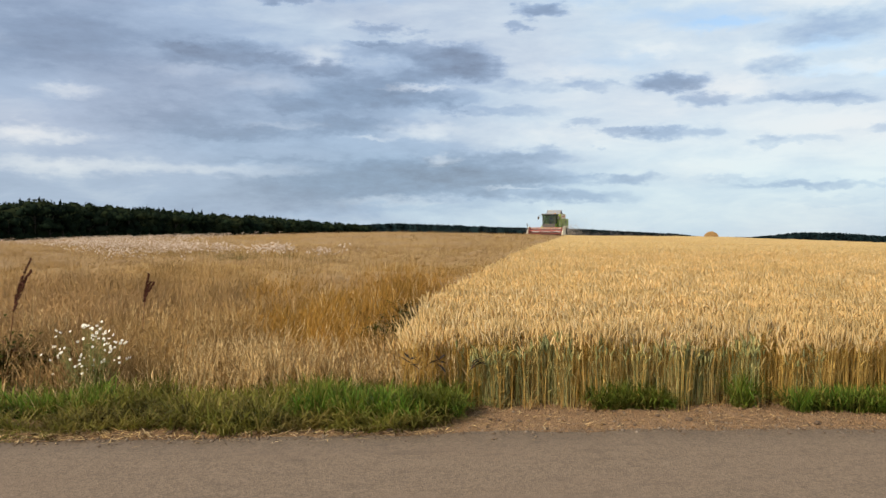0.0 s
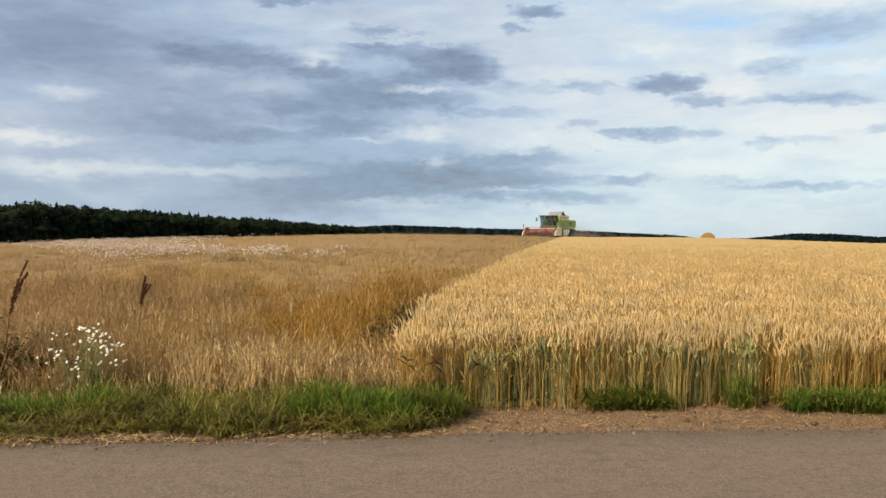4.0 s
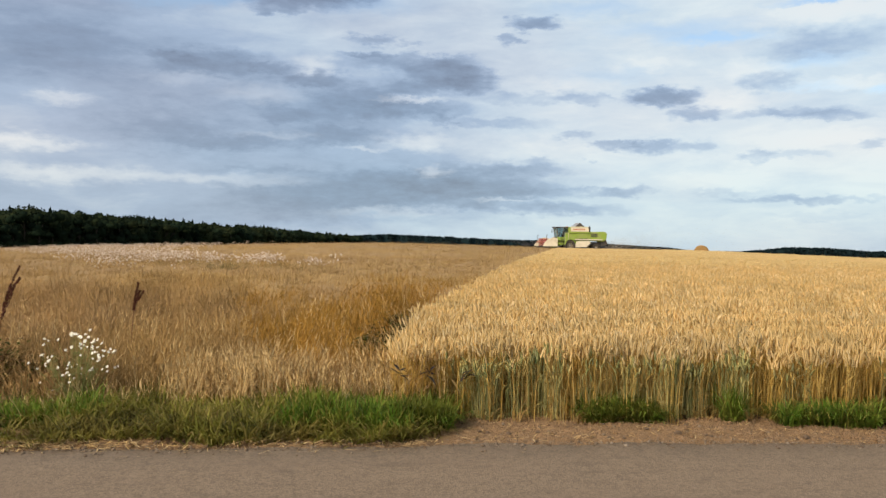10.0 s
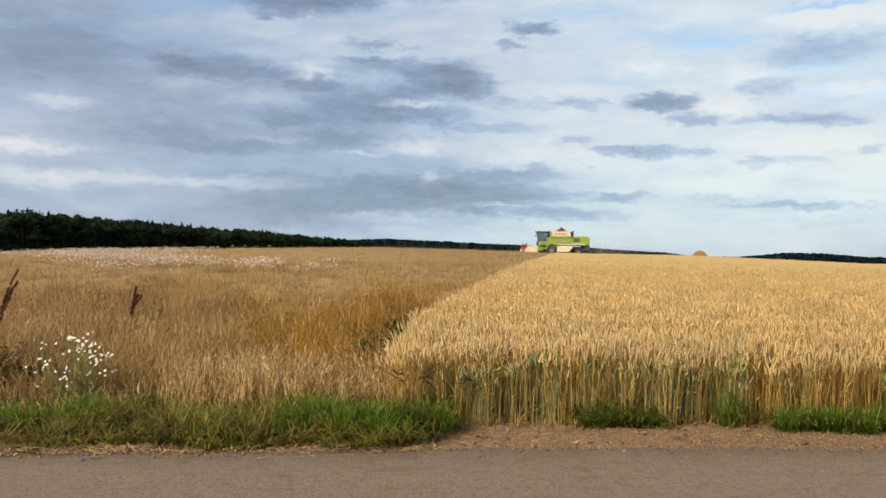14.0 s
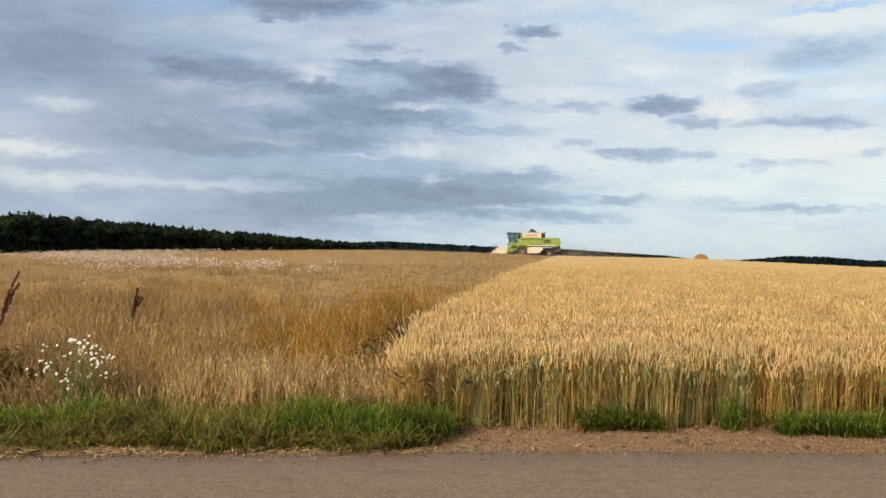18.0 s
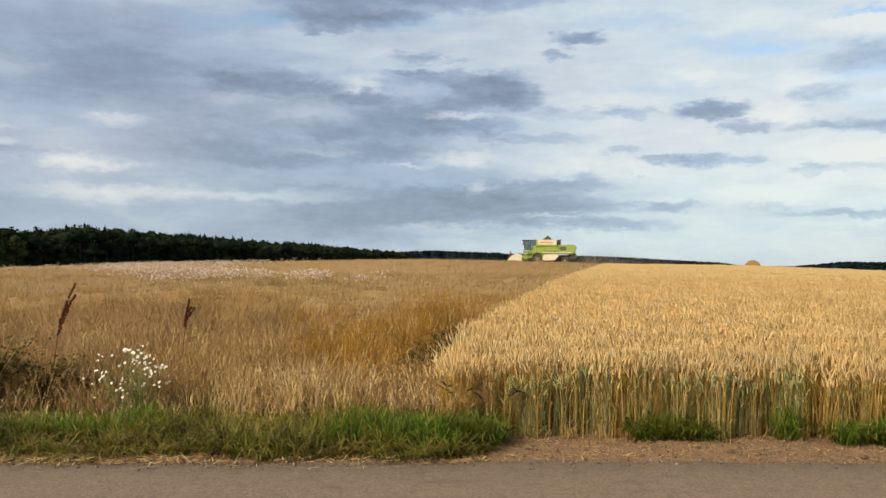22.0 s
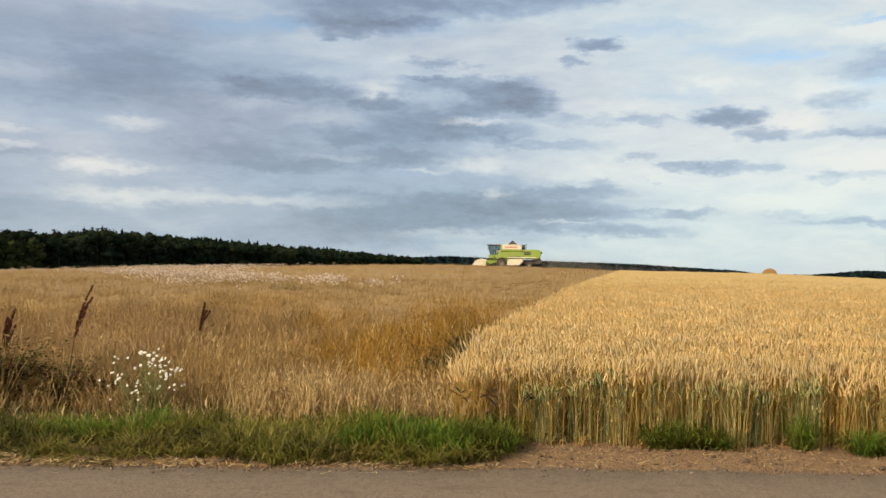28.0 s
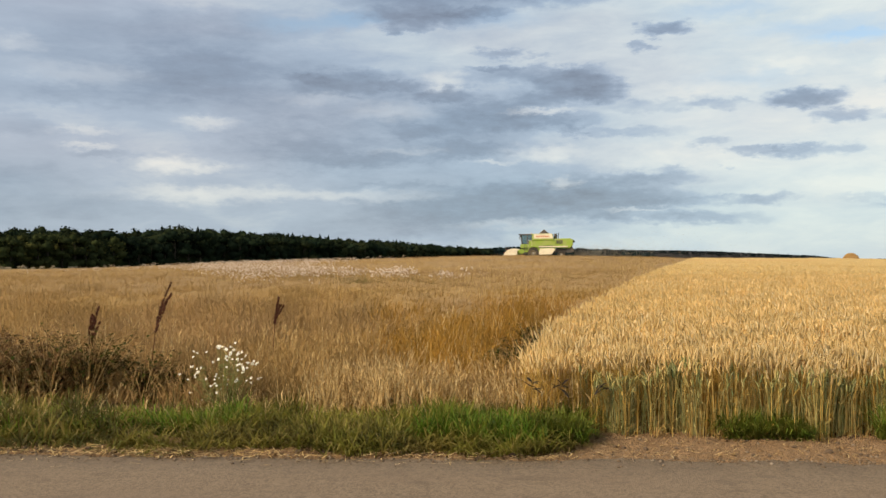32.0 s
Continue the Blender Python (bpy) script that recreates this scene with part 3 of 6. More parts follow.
road = tagged(new("road", mesh_of("road", V, T, np.zeros(len(T)), [ASPHALT])), "worn grey-brown asphalt country road with a crumbled edge", "road", kind="structure")


sx, sy = np.linspace(-9.0, 6.6, 720), np.linspace(6.1, 9.35, 170)
soil = grid("roadside_soil", sx, sy, soil_top, EARTH)
tagged(soil, "strip of bare reddish-brown crumbled soil between road and field", "soil", kind="structure")


# the closed mass under the ears and the grass tops, and the stubble and fields beyond
def strip(name, mat, y0, y1, ny, left, right, top, label, category, nx=90):
    yv = y0 + (y1 - y0) * np.linspace(0, 1, ny) ** 1.6
    f = np.linspace(0, 1, nx)
    X = np.stack([left(y) + (right(y) - left(y)) * f for y in yv])
    Y = np.repeat(yv[:, None], nx, 1)
    Z = land(X, Y) + top(X, Y)
    V = np.stack([X, Y, Z], 2).reshape(-1, 3)
    q = (np.arange(ny - 1)[:, None] * nx + np.arange(nx - 1)[None]).ravel()
    T = np.concatenate([np.stack([q, q + 1, q + nx + 1], 1), np.stack([q, q + nx + 1, q + nx], 1)])
    return tagged(new(name, mesh_of(name, V, T, np.zeros(len(T)), [mat])), label, category, kind="stuff")


def rough_top(base, amp, seed, start, low=9.5):
    r = np.random.default_rng(seed)
    return lambda X, Y: base * smooth(low, start, Y) + r.normal(0, amp, X.shape) * smooth(low, start, Y)


FIELD_END = 112.0
strip("wheat_mass", WHEAT_FAR, 8.8, FIELD_END, 240, lambda y: edge(y) + 0.04, lambda y: 14 + 0.75 * y, lambda X, Y: (0.54 + 0.10 * smooth(28, 48, Y)) * smooth(9.1, 10.6, Y) + np.random.default_rng(1).normal(0, 0.03, X.shape) * smooth(9.1, 10.6, Y), "dense golden mass of ripe wheat stalks below the ears", "wheat field", 160)
strip("dry_grass_mass", GRASS_FAR, 9.5, FIELD_END, 190, lambda y: -14 - 0.95 * y, lambda y: edge(y) - 0.06, rough_top(0.52, 0.05, 2, 20), "dense matted brown dry grass of the fallow field", "dry grass", 160)
strip("stubble_field", STUBBLE, FIELD_END + 0.5, 170, 20, lambda y: -1.3 * y, lambda y: 1.2 * y, lambda X, Y: 0.12 + 0 * X, "pale cut stubble beyond the standing crop", "stubble", 60)
strip("far_fields", FAR_LAND, 172, 4700, 24, lambda y: -1.5 * y, lambda y: 1.5 * y, lambda X, Y: 0.15 + 0 * X, "green and brown fields in the far distance", "fields", 60)

# ---- wheat ----
rng = np.random.default_rng(5)


def wheat_ear(x, y, z, length, nod, rings, sides, mi):
    """An ear of stepped spikelets that nods to one side."""
    path, rad = [], []
    for k in range(rings):
        f = k / (rings - 1)
        path.append((x + nod * f * f, y, z + length * (f - 0.25 * abs(nod) / length * f * f)))
        rad.append(0.0015 if k in (0, rings - 1) else (0.0100 if k % 2 else 0.0065) * (1.15 - 0.45 * f))
    return tube(path, rad, sides, mi)


def wheat_near(seed):
    r = random.Random(seed)
    h, nod = 0.60, r.uniform(0.005, 0.06)
    b = r.uniform(-0.05, 0.05)
    stem = tube([(0, 0, 0), (b * 0.4, 0, h * 0.5), (b, 0, h)], (0.0030, 0.0027, 0.0019), 3, 1)
    pieces = [stem, wheat_ear(b, 0, h - 0.005, 0.105, nod, 6, 4, 0)]
    for _ in range(r.choice((2, 3, 3, 4))):
        pieces.append(blade((b * 0.5, 0, r.uniform(0.04, 0.45)), r.uniform(0.04, 0.13), r.uniform(0.05, 0.16), 0.007, 3, 1, r.uniform(0.8, 2.6), r.uniform(0, 6.3)))
    return template(*pieces)


def wheat_mid(seed):
    r = random.Random(seed)
    h, nod = 0.60, r.uniform(0.01, 0.06)
    path = [(0, 0, h + 0.01), (nod * 0.3, 0, h + 0.05), (nod * 0.8, 0, h + 0.095 - 0.3 * nod)]
    ear = tube(path, (0.005, 0.0128, 0.004), 4, 0)
    return template(ear, blade((0, 0, 0.25), 0.012, 0.36, 0.0055, 1, 0, 0.0, r.uniform(0, 6)), blade((0, 0, 0.4), r.uniform(0.04, 0.09), 0.12, 0.014, 1, 1, 0.8, r.uniform(0, 6)))


def wheat_far(seed):
    r = random.Random(seed)
    pieces = []
    for _ in range(4):
        x, y, z = r.uniform(-0.12, 0.12), r.uniform(-0.12, 0.12), r.uniform(0.50, 0.60)
        n = r.uniform(-0.04, 0.04)
        pieces.append(tube([(x, y, z - 0.05), (x + n, y, z + 0.12)], (0.014, 0.007), 3, 0))
    return template(*pieces)


def sow(y0, y1, per_m2, left, right, keep=None):
    """Places strewn evenly over the ground between two depths."""
    big = max(right(y1) - left(y1), right(y0) - left(y0))
    k = int((y1 - y0) * big * per_m2)
    y = rng.uniform(y0, y1, k)
    lo, hi = left(y), right(y)
    x = lo + rng.uniform(0, 1, k) * big
    ok = x < hi
    if keep is not None:
        ok &= keep(x, y)
    x, y = x[ok], y[ok]
    return np.stack([x, y, land(x, y)], 1)


wheat_left = lambda y: edge(y) + 0.05 * np.sin(y * 9.0) + 0.06 * np.sin(y * 3.7 + 1.0) * smooth(10, 16, y) + 0.16 * np.sin(y * 0.9) * smooth(22, 40, y)
wheat_right = lambda y: 1.6 + 0.60 * y
front = lambda x: 7.92 + 0.016 * x + 0.08 * np.sin(x * 3.1) + 0.06 * np.sin(x * 7.7 + 1) + 0.05 * np.sin(x * 19.0 + 2)
near_w, mid_w, far_w = [wheat_near(i) for i in range(8)], [wheat_mid(i) for i in range(6)], [wheat_far(i) for i in range(6)]
pile = Pile([EAR, STRAW])
pile.scatter(near_w, sow(7.7, 9.3, 680, wheat_left, wheat_right, lambda x, y: y > front(x) - 0.25 * rng.uniform(0, 1, len(x)) ** 3), 1.0, 1.0, 0.075, rng, (0.02, 0.0), (1.9, 0.2, 0.08))
pile.scatter(near_w, sow(9.3, 12.0, 150, wheat_left, wheat_right), 1.1, 1.0, 0.09, rng, (0.02, 0.0), (1.6, 0.16, 0.07))
pile.build("wheat_margin", "ripe golden wheat stalks with full nodding ears beside the verge", "wheat")
pile = Pile([EAR, STRAW])
pile.scatter(mid_w, sow(9.3, 14, 330, wheat_left, wheat_right), 1.0, 1.0, 0.13, rng, (0.02, 0.0), (1.2, 0.14, 0.07))
pile.scatter(mid_w, sow(14, 22, 230, wheat_left, wheat_right), 1.05, 1.0, 0.14, rng, (0.02, 0.0), (0.9, 0.13, 0.07))
pile.scatter(mid_w, sow(22, 36, 115, wheat_left, wheat_right), 1.0, 0.98, 0.14, rng, (0.02, 0.0))
pile.scatter(far_w, sow(30, 60, 17, wheat_left, wheat_right), 0.7, 0.94, 0.05, rng)
pile.scatter(far_w, sow(60, FIELD_END, 3, wheat_left, wheat_right), 0.8, 0.92, 0.05, rng)
pile.build("wheat_field", "wide field of ripe golden wheat with dense pale ears", "wheat field")

# unripe stalks in clumps along the margin
for cx, half, k in ((0.50, 0.24, 160), (0.98, 0.13, 105), (1.35, 0.10, 26), (2.32, 0.28, 210), (2.78, 0.12, 70), (3.3, 0.12, 28), (4.6, 0.3, 80), (1.72, 0.16, 34)):
    pile = Pile([GREEN_STRAW, GREEN_STRAW])
    x = rng.normal(cx, half * 0.7, k)
    y = front(x) + rng.uniform(-0.10, 0.12, k)
    pile.scatter(near_w, np.stack([x, y, 0 * x], 1), 1.05, 0.77, 0.10, rng, (0.0, 0.0), (3.0, 0.4, 0.12))
    pile.build("unripe_wheat", "clump of green unripe wheat stalks at the field margin", "wheat")

# broken and leaning straws at the foot of the wheat
pile = Pile([HAY])
bent = [template(blade((0, 0, 0), random.Random(i).uniform(0.1, 0.3), random.Random(i + 9).uniform(0.12, 0.34), 0.009, 3, 0, random.Random(i + 5).uniform(0.5, 1.7), 0.0)) for i in range(8)]
x = rng.uniform(-0.3, 6.0, 520)
pile.scatter(bent, np.stack([x, front(x) + rng.uniform(-0.24, 0.06, 520), 0 * x], 1), 1.0, 0.9, 0.4, rng, (0.0, -0.1), (2.5, 0.5, 0.4))
pile.build("broken_straw", "broken straws leaning out at the foot of the wheat", "straw")


def verge_places(x0, x1, depth0, depth1, k, ragged=0.2):
    x = rng.uniform(x0, x1, k)
    n = np.array([noise.noise((a * 1.3, 0.7, 3.0)) for a in x])
    lo = road_edge(x) + 0.05 + depth0 + ragged * n + 0.02
    y = lo + (depth1 - depth0) * rng.uniform(0, 1, k) ** 0.9
    p = np.stack([x, y, 0 * x], 1)
    # thin places, where the brown soil shows
    gap = np.array([noise.noise((a * 1.9, b * 2.3, 9.0)) for a, b in p[:, :2]])
    return p[gap > -0.16 - 0.25 * rng.uniform(0, 1, k)]


# ---- dry grass of the fallow field ----
def grass_stalk(seed, head=1):
    """A thin bent culm with a feathery panicle and one or two dry blades."""
    r = random.Random(seed)
    h, b = r.uniform(0.55, 0.7), r.uniform(-0.06, 0.06)
    culm = blade((0, 0, 0), b, h, 0.0065, 2, 0, 0.0, r.uniform(0, 6.3))
    pieces = [culm]
    t = r.uniform(0, 6.3)
    ca, sa = math.cos(t), math.sin(t)
    for k in range(4):
        f = k / 4
        pieces.append(blade((b * 0.9 * f, 0, h * (0.68 + 0.09 * k)), r.uniform(0.015, 0.05), r.uniform(0.09, 0.18), 0.013, 1, head, 0.6, t + k * 2.2))
    for _ in range(2):
        pieces.append(blade((0, 0, r.uniform(0, 0.2)), r.uniform(0.08, 0.25), r.uniform(0.25, 0.5), 0.012, 2, 0, r.uniform(0.3, 1.4), r.uniform(0, 6.3)))
    return template(*pieces)


def grass_tuft(seed):
    r = random.Random(seed)
    pieces = []
    for _ in range(10):
        pieces.append(blade((r.uniform(-0.14, 0.14), r.uniform(-0.14, 0.1), r.uniform(0.1, 0.3)), r.uniform(0.02, 0.20), r.uniform(0.32, 0.55), 0.016, 1, r.choice((0, 1, 1)), r.uniform(0, 0.6), r.uniform(0, 6.3)))
    return template(*pieces)


grass_left = lambda y: -3.0 - 0.74 * y
grass_right = lambda y: edge(y) - 0.05 - 0.62 * smooth(9.2, 10.0, y) * (1 - smooth(14, 18, y))
stalks, tufts = [grass_stalk(i) for i in range(10)], [grass_tuft(i) for i in range(8)]


def rusty(x, y):
    """The rust-brown stand along the edge of the wheat."""
    d = (edge(y) - x) / (0.15 * y + 0.6)
    n = np.array([noise.noise((a * 0.8, b * 0.35, 0)) for a, b in zip(x, y)]) if len(x) < 90000 else 0
    return (d + 0.6 * n < 1.0) & (y > 9.1) & (y < 27)


for which, mats, nm, label in ((0, [HAY, HAY_HEAD], "dry_grass", "tall straw-brown dry grass with feathery seed heads"), (1, [RUST, RUST], "rust_grass", "rust-brown dry weeds growing along the edge of the wheat")):
    pile = Pile(mats)
    for y0, y1, per, tp, sz, hi in ((7.95, 10.0, 420, stalks, 0.8, 0.84), (10, 13, 205, stalks, 0.95, 1.0), (13, 20, 60, stalks, 1.2, 1.02), (13, 24, 42, tufts, 0.95, 1.05), (20, 45, 26, tufts, 0.95, 1.06), (45, FIELD_END, 3.4, tufts, 1.6, 1.08)):
        p = sow(y0, y1, per, grass_left, grass_right)
        p = p[~((np.abs(p[:, 0] + 5.65) < 1.75) & (p[:, 1] < 8.95 - 0.3 * np.abs(np.sin(p[:, 0] * 3.0))) & (rng.uniform(0, 1, len(p)) < 0.85))]
        rr = rusty(p[:, 0], p[:, 1]) if y0 < 26 else np.zeros(len(p), bool)
        p = p[rr] if which else p[~rr]
        if len(p):
            pile.scatter(tp, p, sz, hi * (0.95 if which else 1.0), 0.27, rng, (0.05, 0.0), (1.6 if y0 < 12 else 0.6, 0.42 if y0 < 20 else 0.25, 0.42))
    pile.build(nm, label, "dry grass")

pile = Pile([PALE, PALE])
p = sow(7.85, 10.4, 430, lambda y: -3.0 + 0 * y, lambda y: edge(y) + 0.55)
p = p[(p[:, 1] < 8.6 + 0.4 * np.sin(p[:, 0] * 2.3) + 0.5 * rng.uniform(-1, 1, len(p))) & (rng.uniform(0, 1, len(p)) < smooth(-3.0, -1.6, p[:, 0]))]
pile.scatter(stalks, p, 1.0, 0.82, 0.16, rng, (0.03, 0.0), (2.2, 0.4, 0.25))
p = sow(8.3, 13.0, 14, grass_left, grass_right)
pile.scatter(stalks, p, 1.1, 0.98, 0.16, rng, (0.03, 0.0), (1.5, 0.3, 0.25))
p = verge_places(-9.0, -0.1, 0.6, 1.4, 380)
pile.scatter(stalks, p, 0.7, 0.55, 0.25, rng, (0.03, -0.03), (1.5, 0.4, 0.3))
for y0, y1, per, tp, hi in ((13, 22, 7, stalks, 1.12), (20, 48, 5, tufts, 1.14)):
    p = sow(y0, y1, per, lambda y: edge(y) - 0.55 * y, lambda y: edge(y) - 0.05)
    q = np.array([noise.noise((a * 0.22, b * 0.16, 5.0)) for a, b in p[:, :2]])
    p = p[q > 0.0]
    pile.scatter(tp, p, 0.9, hi, 0.25, rng, (0.05, 0.0), (0.6, 0.3, 0.4))
pile.build("bleached_grass", "pale bleached straw grass in front of the brown grass", "dry grass")

pile = Pile([GOLD, GOLD])
for y0, y1, per, sz in ((20, 40, 16, 0.85), (40, 70, 7, 1.2), (70, FIELD_END, 3.5, 1.7)):
    p = sow(y0, y1, per, lambda y: edge(y) - 0.13 * y - 2.0, lambda y: edge(y) - 0.02 * y)
    p = p[rng.uniform(0, 1, len(p)) < smooth(0.17, 0.02, (edge(p[:, 1]) - p[:, 0]) / p[:, 1])]
    pile.scatter(tufts, p, sz, 1.02, 0.25, rng, (0.05, 0.0), (0.5, 0.3, 0.35))
p = sow(24, 90, 1.6, grass_left, grass_right)
q = np.array([noise.noise((a * 0.10, b * 0.07, 15.0)) for a, b in p[:, :2]])
pile.scatter(tufts, p[q > 0.05], 1.1, 1.10, 0.25, rng, (0.05, 0.0), (0.5, 0.3, 0.35))
pile.build("golden_grass", "tall golden grass along the edge of the wheat", "dry grass")

# pale seed heads of thistles farther out in the fallow field
def fluff_head(seed):
    r = random.Random(seed)
    pieces = []
    for _ in range(13):
        x, y, z = r.gauss(0, 0.18), r.gauss(0, 0.18), r.uniform(0.62, 0.92)
        s = r.uniform(0.020, 0.044)
        v = [(x - s, y, z), (x + s, y, z), (x, y - s, z), (x, y + s, z), (x, y, z - s), (x, y, z + s)]
        t = [(0, 2, 5), (2, 1, 5), (1, 3, 5), (3, 0, 5), (2, 0, 4), (1, 2, 4), (3, 1, 4), (0, 3, 4)]
        pieces.append((v, t, 0))
        pieces.append(blade((x, y, 0.25), 0.02, z - 0.25, 0.02, 1, 1, 0.0, r.uniform(0, 6)))
    return template(*pieces)


heads = [fluff_head(i) for i in range(6)]
pile = Pile([FLUFF, HAY])
for cu, cy, su, sy, k in ((-0.345, 48, 0.035, 7, 190), (-0.405, 62, 0.035, 8, 120), (-0.305, 40, 0.02, 3, 34), (-0.26, 40, 0.014, 2.5, 24), (-0.205, 37, 0.013, 2.0, 18), (-0.187, 36, 0.007, 1.2, 14), (-0.137, 34, 0.007, 1.2, 8), (-0.38, 90, 0.05, 10, 300), (-0.30, 96, 0.05, 10, 110), (-0.52, 88, 0.05, 10, 60)):
    y = rng.normal(cy, sy, k)
    x = rng.normal(cu, su, k) * y
    pile.scatter(heads, np.stack([x, y, land(x, y)], 1), 1.0, 1.0, 0.05, rng)
pile.build("thistle_stand", "faded thistles with whitish seed fluff in the dry grass", "thistles")

# dull green weeds below the thistles
pile = Pile([WEED_FAR, WEED_FAR])
for cu, cy, su, sy, k in ((-0.25, 31, 0.016, 1.2, 110), (-0.285, 36, 0.02, 1.5, 60), (-0.19, 31, 0.02, 1.2, 60), (-0.34, 42, 0.03, 3.0, 90), (-0.145, 29, 0.012, 1.0, 34), (-0.23, 31, 0.010, 0.8, 40)):
    y = rng.normal(cy, sy, k)
    x = rng.normal(cu, su, k) * y
    pile.scatter(tufts, np.stack([x, y, land(x, y)], 1), 1.1, 1.12, 0.25, rng)
pile.build("field_weeds", "dull olive-green weeds among the dry grass", "weeds")

# ---- verge ----
def verge_tuft(seed, height, mi=0):
    r = random.Random(seed)
    return template(*[blade((r.uniform(-0.03, 0.03), r.uniform(-0.03, 0.03), 0), r.uniform(0.04, 0.30), height * r.uniform(0.55, 1.2), r.uniform(0.006, 0.012), 3, mi, r.uniform(0.2, 1.5), r.uniform(0, 6.3)) for _ in range(6)])


verge_t = [verge_tuft(i, 0.27 + 0.02 * i) for i in range(8)]


pile = Pile([VERGE])
for d0, d1, k, hi in ((0.02, 0.40, 700, 0.50), (0.25, 0.80, 1700, 0.80), (0.60, 1.25, 2100, 1.02), (1.0, 1.5, 500, 1.1)):
    pile.scatter(verge_t, verge_places(-9.5, 0.05 if d1 < 1.0 else -1.3, d0, d1, k), 1.15, hi, 0.22, rng, (0.03, -0.08), (1.7, 0.75, 0.42))
pile.build("verge_grass", "rough green and yellowing grass on the road verge", "grass")
pile = Pile([OLIVE])
for d0, d1, k, hi in ((0.05, 0.6, 650, 0.75), (0.5, 1.2, 850, 1.1)):
    pile.scatter(verge_t, verge_places(-3.1, -0.1, d0, d1, k), 1.2, hi, 0.25, rng, (0.05, -0.1), (1.7, 0.6, 0.42))
pile.build("yellowing_grass", "arching yellow-green grass blades on the road verge", "grass")
for x0, x1, d0, d1, k, hi in ((-1.25, 0.15, 0.3, 0.95, 1500, 1.0), (1.38, 2.02, 0.55, 0.85, 480, 0.85), (2.65, 2.9, 0.6, 0.88, 130, 1.25), (3.1, 5.5, 0.48, 0.85, 1400, 0.85), (-7.5, -3.1, 0.5, 1.15, 1500, 0.78), (-3.4, -2.9, 0.6, 1.0, 240, 1.0)):
    pile = Pile([LUSH])
    pile.scatter(verge_t, verge_places(x0, x1, d0, d1, k), 1.05, hi * 1.1, 0.2, rng, (0.02, -0.08), (2.6, 0.6, 0.35))
    pile.build("lush_grass", "patch of lush dark green grass on the verge", "grass")

# straw litter, clods and gravel along the crumbled road edge
def pebble(seed):
    r = random.Random(seed)
    v = [(r.uniform(0.6, 1.1) * a, r.uniform(0.6, 1.1) * b, r.uniform(0.5, 0.9) * c) for a, b, c in ((1, 0, 0), (-1, 0, 0), (0, 1, 0), (0, -1, 0), (0, 0, 0.8), (0, 0, -0.4))]
    t = [(0, 2, 4), (2, 1, 4), (1, 3, 4), (3, 0, 4), (2, 0, 5), (1, 2, 5), (3, 1, 5), (0, 3, 5)]
    return template((v, t, 0))


pile = Pile([STONE])
x = np.concatenate([rng.uniform(-8, 6, 8000), rng.uniform(0.1, 6, 1500)])
y = np.concatenate([road_edge(x[:8000]) + rng.normal(0.0, 0.085, 8000) - 0.3 * rng.uniform(0, 1, 8000) ** 6, road_edge(x[8000:]) + rng.uniform(0, 0.75, 1500)])
on = np.maximum(np.where(y < road_edge(x) - 0.03, 0.031, 0.0), soil_top(x, y))
for lo, hi, sel in ((0.003, 0.007, slice(0, None, 2)), (0.005, 0.012, slice(1, None, 4)), (0.010, 0.026, slice(3, None, 16))):
    pts = np.stack([x[sel], y[sel], on[sel]], 1)
    for j in range(4):
        p = pts[j::4]
        s = rng.uniform(lo, hi, len(p))
        pile.add(pebble(j), p, rng.uniform(0, 6.3, len(p)), s, s, np.zeros((len(p), 2)))
pile.build("roadside_gravel", "small pale stones and clods along the crumbled road edge", "gravel")
pile = Pile([CLOD])
x = np.concatenate([rng.uniform(-0.2, 6, 1500), rng.uniform(-8, 0, 700)])
y = road_edge(x) + np.where(x > -0.2, rng.uniform(0.0, 1.0, len(x)), rng.normal(0.06, 0.10, len(x)))
for j in range(4):
    p = np.stack([x[j::4], y[j::4], soil_top(x[j::4], y[j::4])], 1)
    size = 0.006 + 0.024 * rng.uniform(0, 1, len(p)) ** 3
    pile.add(pebble(j + 10), p, rng.uniform(0, 6.3, len(p)), size, size, np.zeros((len(p), 2)))
pile.build("soil_clods", "crumbled clods of dark and tan soil beside the road", "soil")
litter = [template(blade((0, 0, 0.012), random.Random(i).uniform(0.04, 0.13), 0.01, 0.006, 2, 0, 0.6, 0.0)) for i in range(5)]
pile = Pile([PALE])
x = rng.uniform(-8, 6, 1000)
y = np.where(x < 0.1, road_edge(x) + rng.normal(0.05, 0.16, 1000), road_edge(x) + rng.uniform(-0.05, 0.9, 1000))
pile.scatter(litter, np.stack([x, y, np.maximum(np.where(y < road_edge(x), 0.032, 0.004), soil_top(x, y))], 1), 1.0, 1.0, 0.0, rng)
x = np.concatenate([rng.normal(-3.4, 0.9, 260), rng.uniform(-8, 1.5, 160)])
y = road_edge(x) + rng.normal(0.03, 0.07, len(x))
pile.scatter(litter, np.stack([x, y, np.maximum(0.034, soil_top(x, y)) + 0.004], 1), 1.4, 1.0, 0.0, rng)
pile.build("straw_litter", "loose broken straws on the bare roadside soil", "straw")

